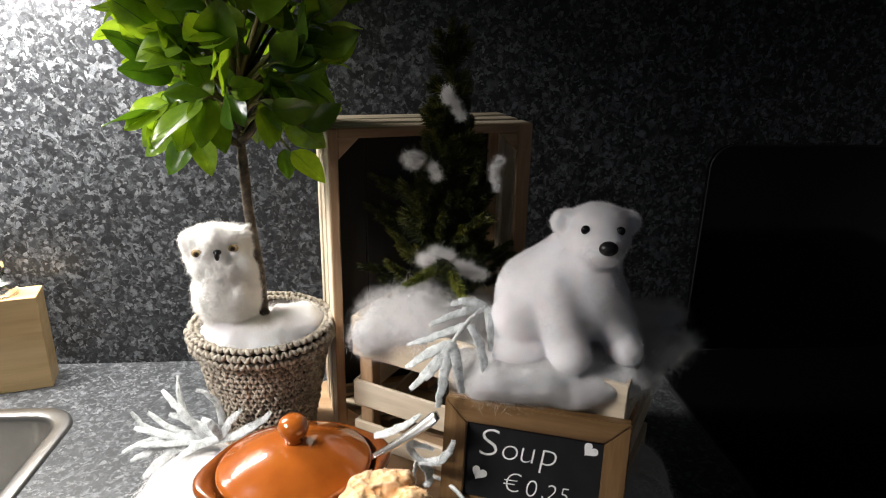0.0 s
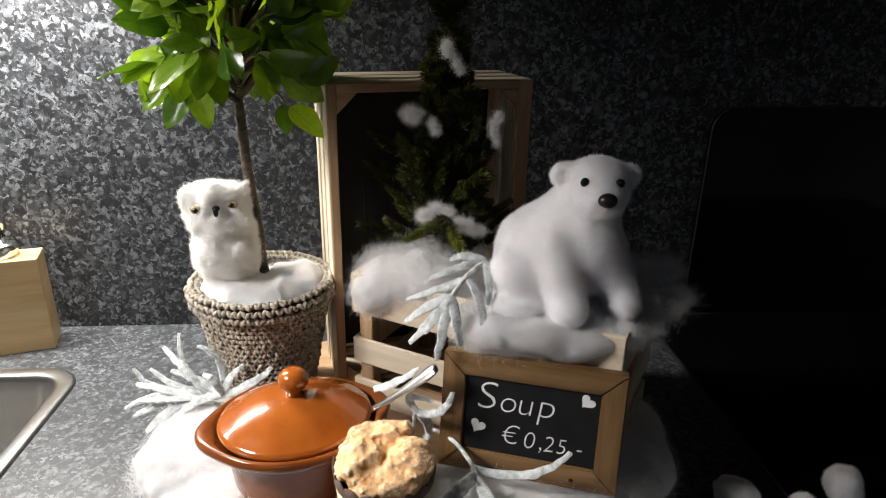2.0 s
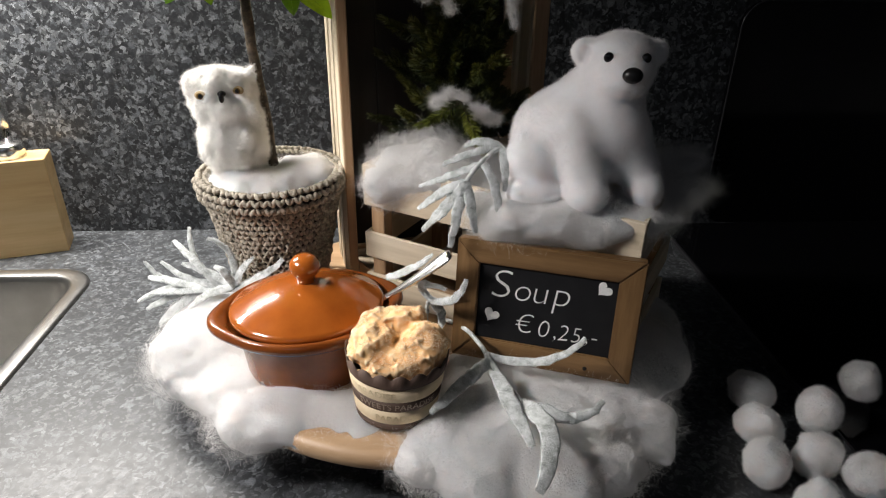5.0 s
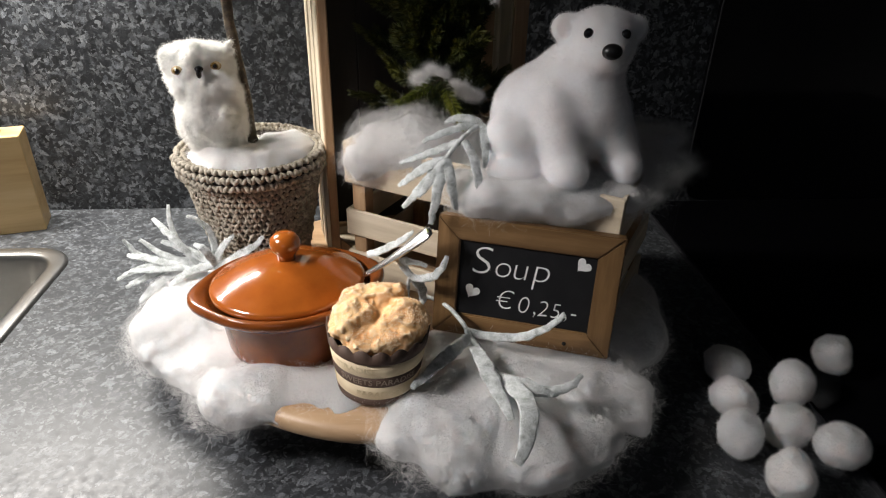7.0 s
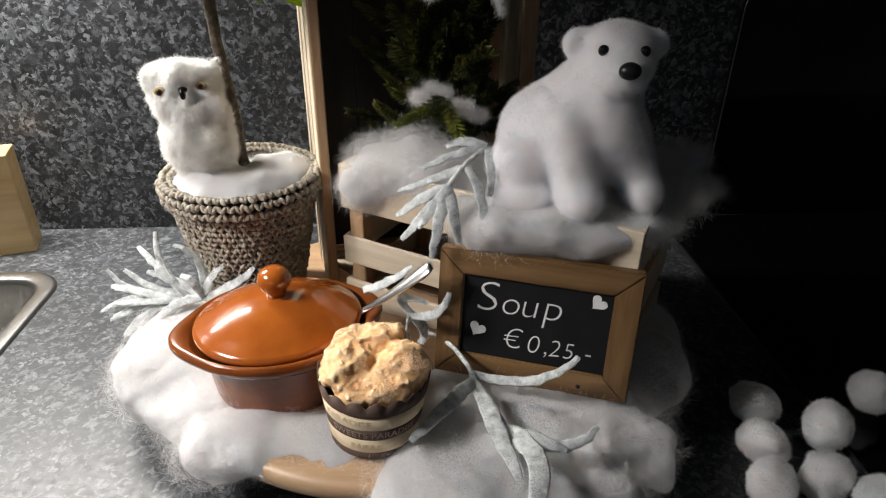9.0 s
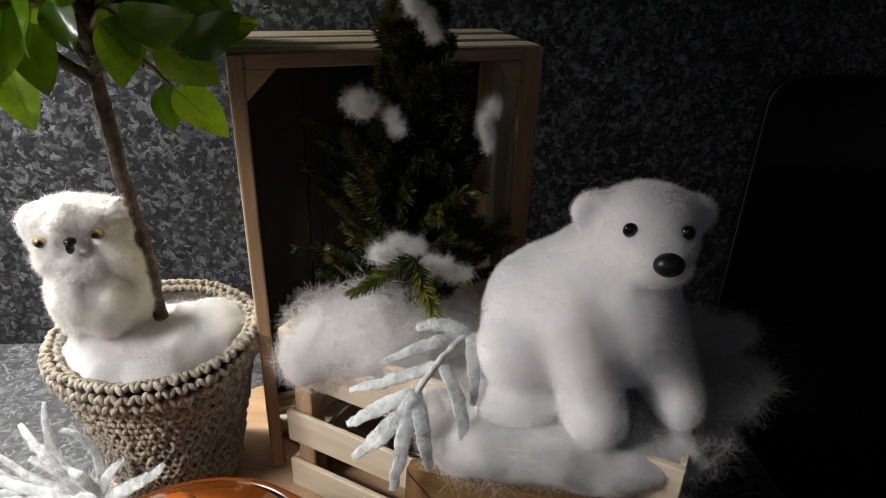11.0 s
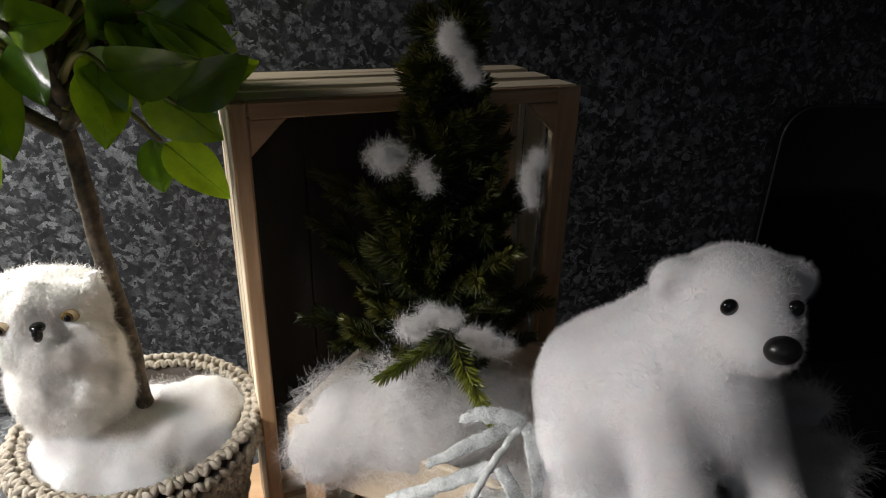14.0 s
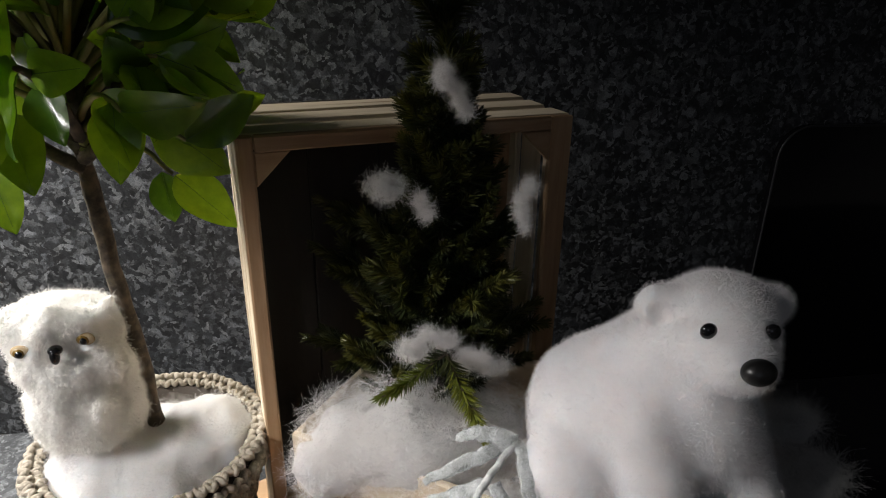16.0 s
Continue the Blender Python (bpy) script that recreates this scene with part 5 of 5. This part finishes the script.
sprig("frosted pale artificial sprig lying beside the basket", [(root, (-0.22, 0.505, 0.085), (-0.245, 0.51, 0.08), 0.0018)],
      [(root, (-0.25, 0.52, 0.085), (-0.252, 0.545, 0.125), 0.0036), ((-0.22, 0.505, 0.084), (-0.27, 0.51, 0.075), (-0.289, 0.52, 0.1), 0.0036), (root, (-0.245, 0.505, 0.085), (-0.271, 0.515, 0.103), 0.0038),
       (root, (-0.23, 0.51, 0.1), (-0.251, 0.515, 0.102), 0.0042), ((-0.23, 0.507, 0.083), (-0.27, 0.505, 0.085), (-0.298, 0.51, 0.062), 0.004), ((-0.235, 0.507, 0.082), (-0.27, 0.5, 0.072), (-0.286, 0.5, 0.06), 0.004),
       ((-0.22, 0.5, 0.083), (-0.25, 0.495, 0.085), (-0.279, 0.498, 0.078), 0.0036), (root, (-0.19, 0.495, 0.11), (-0.178, 0.5, 0.118), 0.004), (root, (-0.17, 0.49, 0.1), (-0.15, 0.495, 0.12), 0.005),
       (root, (-0.22, 0.49, 0.09), (-0.24, 0.488, 0.07), 0.0045), ((-0.215, 0.503, 0.085), (-0.24, 0.51, 0.112), (-0.262, 0.53, 0.118), 0.004), ((-0.225, 0.504, 0.083), (-0.255, 0.492, 0.07), (-0.268, 0.485, 0.055), 0.005), ((-0.225, 0.5, 0.083), (-0.262, 0.503, 0.092), (-0.284, 0.512, 0.088), 0.0042), (root, (-0.195, 0.515, 0.12), (-0.222, 0.512, 0.13), 0.0034), (root, (-0.2, 0.49, 0.11), (-0.215, 0.5, 0.108), 0.004)])
sprig("frosted grey artificial sprig lying on cotton wool", [((-0.01, 0.455, 0.088), (0.015, 0.43, 0.1), (0.028, 0.4, 0.092), 0.0018), ((0.028, 0.4, 0.092), (0.034, 0.385, 0.088), (0.052, 0.345, 0.088), 0.0026)],
      [((0.028, 0.4, 0.092), (0.075, 0.39, 0.08), (0.098, 0.385, 0.12), 0.004), ((0.03, 0.392, 0.092), (0.012, 0.37, 0.092), (-0.012, 0.342, 0.083), 0.0055), ((0.034, 0.38, 0.091), (0.04, 0.345, 0.1), (0.055, 0.312, 0.084), 0.0068),
       ((0.05, 0.35, 0.089), (0.085, 0.322, 0.084), (0.108, 0.35, 0.092), 0.0045), ((0.05, 0.348, 0.089), (0.078, 0.318, 0.1), (0.056, 0.275, 0.083), 0.0078), ((0.052, 0.345, 0.09), (0.07, 0.335, 0.095), (0.085, 0.332, 0.088), 0.005)])
sprig("frosted pale artificial sprig behind the muffin", [((-0.02, 0.44, 0.09), (-0.02, 0.43, 0.12), (-0.016, 0.425, 0.125), 0.0016)],
      [((-0.016, 0.425, 0.125), (0.004, 0.418, 0.12), (0.011, 0.42, 0.147), 0.0038), ((-0.016, 0.425, 0.125), (-0.036, 0.43, 0.145), (-0.004, 0.425, 0.134), 0.0036), ((-0.052, 0.44, 0.135), (-0.034, 0.434, 0.143), (-0.015, 0.432, 0.161), 0.0036),
       ((-0.016, 0.43, 0.12), (0.0, 0.43, 0.105), (-0.012, 0.44, 0.088), 0.0045)])
